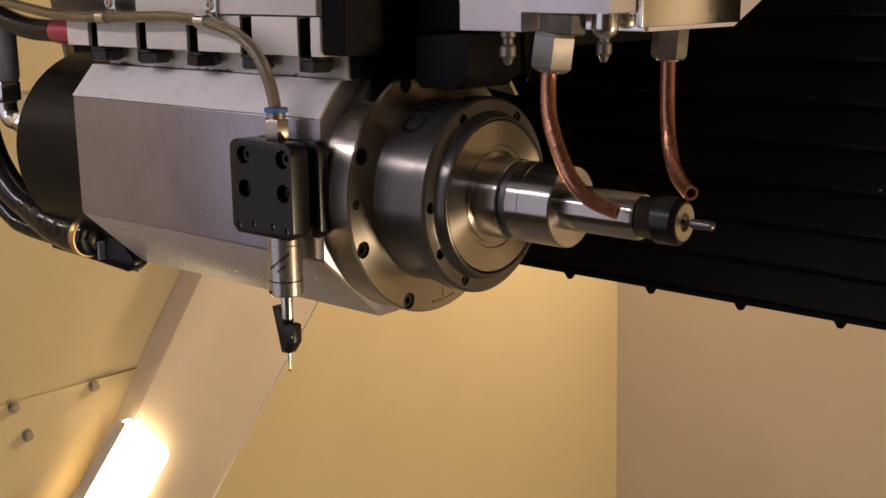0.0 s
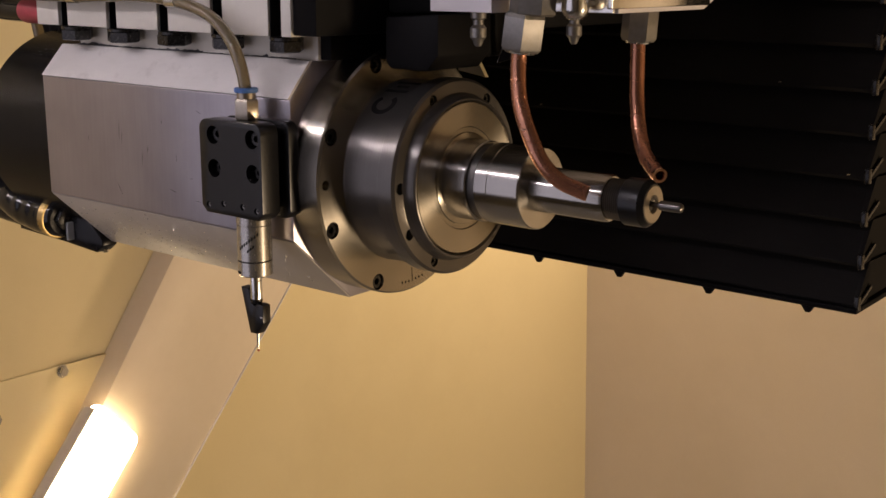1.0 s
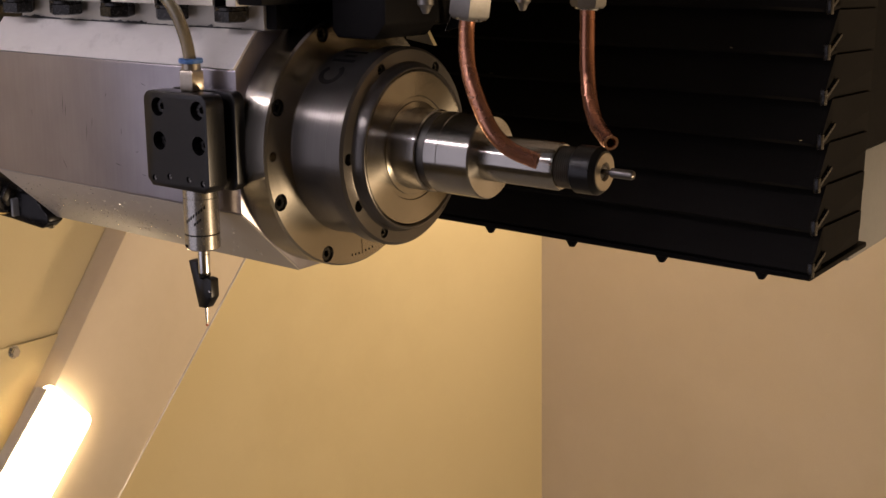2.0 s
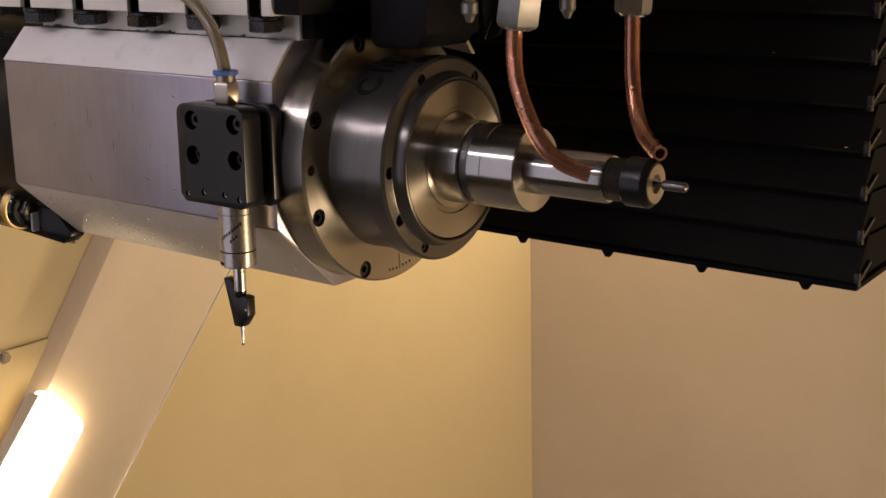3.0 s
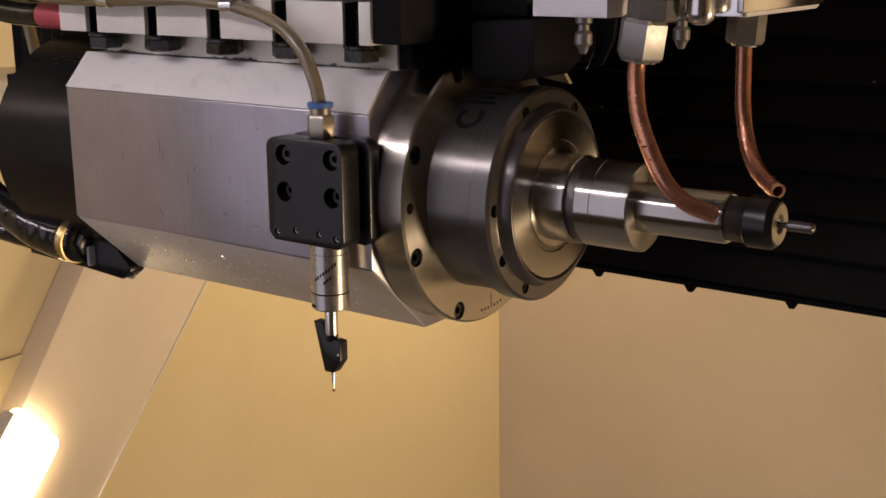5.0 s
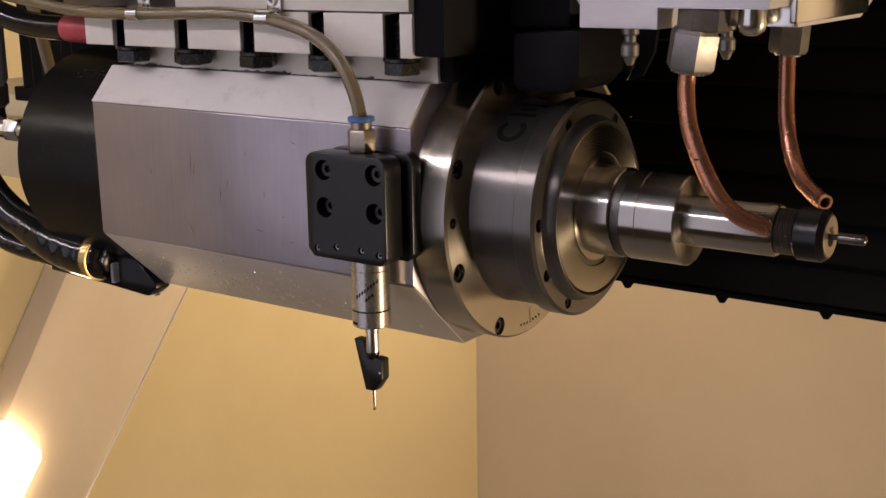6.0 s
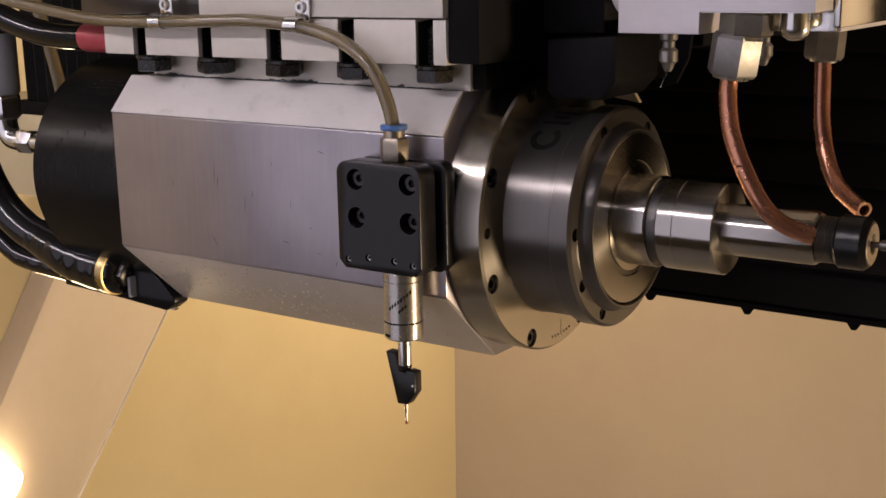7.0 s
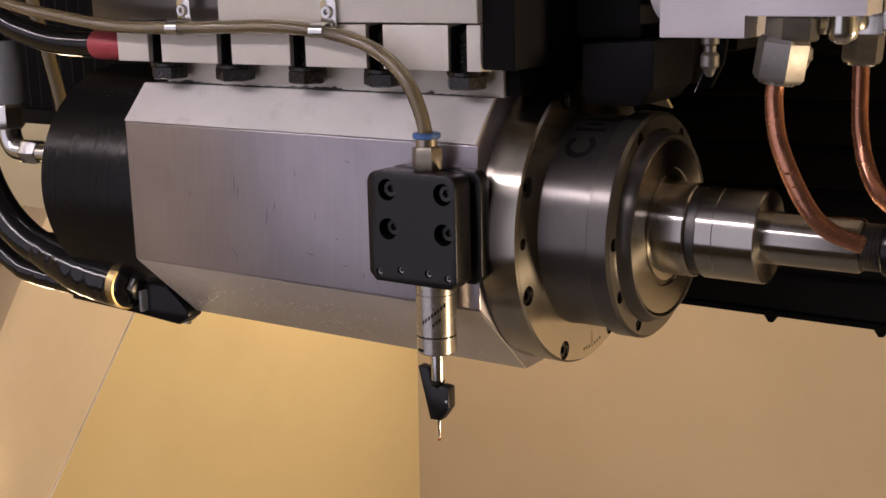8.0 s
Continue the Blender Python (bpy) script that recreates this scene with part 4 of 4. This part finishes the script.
for x, y, z, w in ((-0.4215, 0.6121, 1.0905, 20), (-0.4178, 0.6121, 1.0835, -30), (-0.4142, 0.6124, 1.0765, 15)):
    part("nick", lathe([(-0.0004, 0.0002), (0, 0.0016), (0.0005, 0.0012), (0.0006, 0)], pose(x, y, z, 95, 0, w) @ Matrix.Diagonal((1.3, 0.45, 1, 1)), 12), COPPER_CUT, nicks, "bright nick")

drip = thing("drip_plate", (-0.505, 0.716, 1.16), "black hanging drip plate with a brightened edge", "plate")
part("plate", prism([(-0.5165, 1.1210), (-0.5060, 1.1240), (-0.4980, 1.1400), (-0.4950, 1.1625), (-0.4985, 1.1625), (-0.5105, 1.1625), (-0.5105, 1.1345)], 0.004, Matrix.Translation((0, 0.718, 0)) @ FACE_Y, 0.0005), DARKPAINT, drip)
# bright strip put in for the light caught on the plate's edge
part("bare_edge", prism([(-0.5172, 1.1208), (-0.5164, 1.1208), (-0.5104, 1.1345), (-0.5112, 1.1345)], 0.0046, Matrix.Translation((0, 0.7183, 0)) @ FACE_Y), SATIN, drip, "edge strip made bright for the light on it")

# ---- cables and fittings at the motor ----
cable = thing("motor_cable", (-1.0, 0.64, 0.94), "black motor cable with brass gland strapped to its bracket", "cable")
CB = 0.632
part("wedge_bracket", prism([(-0.958, 0.986), (-0.905, 0.9435), (-0.905, 0.938), (-0.915, 0.931), (-0.965, 0.934), (-1.040, 0.9365), (-1.040, 0.941), (-0.985, 0.945)], 0.016,
                            Matrix.Translation((0, 0.652, 0)) @ FACE_Y, 0.0012), BLACKSTEEL, cable)
boot_line = [Vector((-0.966, CB, 0.9590)), Vector((-0.990, CB, 0.9605)), Vector((-1.020, CB, 0.9650)), Vector((-1.050, CB, 0.9720)), Vector((-1.066, CB, 0.9775))]
boot = pipe(boot_line, 0.0200, 28, 0, 0.025, 8)
for v in boot.verts:
    # narrowed towards the cable, with the shallow ridges of the wrapping
    t = (-0.966 - v.co.x) / 0.10
    k = 1.0 - 0.22 * max(0.0, t - 0.55) / 0.45 + 0.003 * math.sin(t * 34)
    mid = Vector((v.co.x, CB, 0.9590 + 0.0185 * max(0.0, t) ** 1.6))
    v.co = mid + (v.co - mid) * k
part("gland_boot", boot, RUBBER, cable, "glossy black wrapped boot")
part("cable_sheath", pipe([(-1.050, CB, 0.972), (-1.085, CB, 0.984), (-1.114, CB, 1.004), (-1.136, CB, 1.036), (-1.152, CB, 1.09), (-1.165, CB, 1.17)], 0.0150, 24), RUBBER, cable)
gm = Matrix.Translation((-0.9655, CB, 0.9590)) @ Vector((1, 0, -0.10)).to_track_quat("Z", "Y").to_matrix().to_4x4()
part("gland_ring", lathe([(-0.0050, 0.012), (-0.0050, 0.0203), (0.0025, 0.0203), (0.0030, 0.0190), (0.0030, 0.012)], gm, 36), BRASS, cable, "brass gland ring")
part("gland_cap", lathe([(0.0020, 0), (0.0020, 0.0188), (0.0055, 0.0180), (0.0085, 0.0150), (0.0085, 0)], gm, 36), RUBBER, cable)
part("gland_nut", hexagon(0.0105, 0.006, gm @ Matrix.Translation((0, 0, 0.0085))), OILED, cable)
part("strap", box(-0.9520, -0.9485, CB - 0.0025, CB + 0.02, 0.9385, 0.9555, 0.0008), GREYPAINT, cable, "grey strap")
part("lower_cable", pipe([(-1.015, CB + 0.012, 0.9475), (-1.050, CB + 0.01, 0.9485), (-1.085, CB + 0.01, 0.951), (-1.115, CB + 0.01, 0.957), (-1.15, CB + 0.01, 0.980), (-1.19, CB + 0.01, 1.03), (-1.21, CB + 0.01, 1.12)], 0.010, 20, 0, 0.08), RUBBER, cable)
for k, x in enumerate((-1.034, -0.955, -0.914)):
    part("clamp_screw", hexagon(0.0032, 0.003, pose(x, 0.645, (0.9348, 0.9318, 0.9302)[k])), PLATED, cable)

elbow = thing("pipe_elbow", (-1.07, 0.64, 1.05), "plated pipe elbow with grey hose ferrule at the motor", "pipe elbow")
part("hose_ferrule", lathe([(1.098, 0), (1.098, 0.0125), (1.102, 0.0140), (1.150, 0.0140), (1.150, 0)], Matrix.Translation((-1.105, 0.64, 0)), 36), GREYPAINT, elbow, "grey hose ferrule")
part("riser_hose", pipe([(-1.105, 0.64, 1.149), (-1.106, 0.64, 1.19), (-1.110, 0.64, 1.25)], 0.010, 20), RUBBER, elbow)
part("upper_nut", hexagon(0.0145, 0.021, pose(-1.106, 0.64, 1.0765, 0, 0, 15)), PLATED, elbow)
part("bend", pipe([(-1.106, 0.64, 1.080), (-1.105, 0.64, 1.068), (-1.099, 0.64, 1.060), (-1.085, 0.64, 1.058)], 0.0095, 20), PLATED, elbow)
part("side_nut", hexagon(0.0105, 0.020, Matrix.Translation((-1.088, 0.64, 1.058)) @ ALONG_X), PLATED, elbow)
part("stub", rod(0.0075, 0, 0.062, Matrix.Translation((-1.070, 0.64, 1.058)) @ ALONG_X), PLATED, elbow)

# ---- wear, glints and chips ----
rng = random.Random(11)
bm = bmesh.new()
for x, z, l, lean in ((-0.800, 1.060, 0.020, 0.05), (-0.797, 1.055, 0.012, 0.12), (-0.772, 1.040, 0.016, 0.08), (-0.764, 1.048, 0.008, 0.2), (-0.745, 1.071, 0.004, 0.3), (-0.729, 1.044, 0.007, 0.0),
                      (-0.803, 1.012, 0.012, -0.55), (-0.735, 1.018, 0.010, -1.4), (-0.705, 1.013, 0.006, -1.5), (-0.712, 1.030, 0.004, 1.3), (-0.842, 1.05, 0.006, 0.1), (-0.70, 1.082, 0.007, -1.3), (-0.69, 1.008, 0.005, 0.2)):
    d = Vector((math.sin(lean), 0, math.cos(lean))) * l / 2
    e = Vector((math.cos(lean), 0, -math.sin(lean))) * 0.00022
    c = Vector((x, 0.58635, z))
    q = rng.uniform(-0.0006, 0.0006)
    bm.faces.new([bm.verts.new(v) for v in (c - d, c + e + Vector((q, 0, 0)), c + d, c - e + Vector((q, 0, 0)))])
tagged(part("scratches", bm, INK, body, "short dark scratches in the ground face"), kind="stuff")
# bright flakes at random tilts stand in for glints on coolant droplets
bm = bmesh.new()
slope = Vector((0, 0.0585, -0.054))
normal = Vector((0, -0.678, -0.735))
turn = normal.to_track_quat("Z", "Y").to_matrix().to_4x4()
for k in range(290):
    u = min(-0.63, max(-0.895, rng.gauss(-0.80, 0.075)))
    p = Vector((u, 0.5865, 0.997)) + slope * min(0.96, max(0.04, rng.betavariate(2.2, 1.7))) + normal * 0.0009
    q = rng.uniform(0.0003, 0.0008)
    fleck = box(-q, q, -q * 0.6, q * 0.6, -0.0001, 0.0001, 0)
    fleck.transform(Matrix.Translation(p) @ turn @ pose(0, 0, 0, rng.gauss(0, 6), rng.gauss(0, 6), rng.uniform(0, 180)))
    me = bpy.data.meshes.new("tmp")
    fleck.to_mesh(me)
    fleck.free()
    bm.from_mesh(me)
    bpy.data.meshes.remove(me)
GLINT = surface("glint_metal", (0.82, 0.78, 0.72), (0.88, 0.85, 0.80), 0.7, 0.16, 0.02, 30, 300, bump=0)
flecks = new("metal_flecks", finish(set_in(bm), "metal_flecks", GLINT))
tagged(flecks, "tiny bright flakes standing in for glints on coolant droplets", "flecks", kind="stuff")

# stray metal chips caught on the bellows
bm = bmesh.new()
for x, z in ((-0.390, 1.101), (-0.620, 1.076), (-0.329, 1.017), (-0.620, 1.134)):
    k = min(range(17), key=lambda n: abs(0.926 + n * PITCH - z))
    chip = box(-0.0012, 0.0012, -0.0004, 0.0004, 0, 0.0008, 0)
    chip.transform(pose(x, 0.9252, 0.9272 + k * PITCH, 0, 0, rng.uniform(0, 90)))
    me = bpy.data.meshes.new("tmp")
    chip.to_mesh(me)
    chip.free()
    bm.from_mesh(me)
    bpy.data.meshes.remove(me)
tagged(new("metal_chips", finish(set_in(bm), "metal_chips", PLATED)), "tiny bright metal chips caught on the black bellows", "chips", kind="stuff")
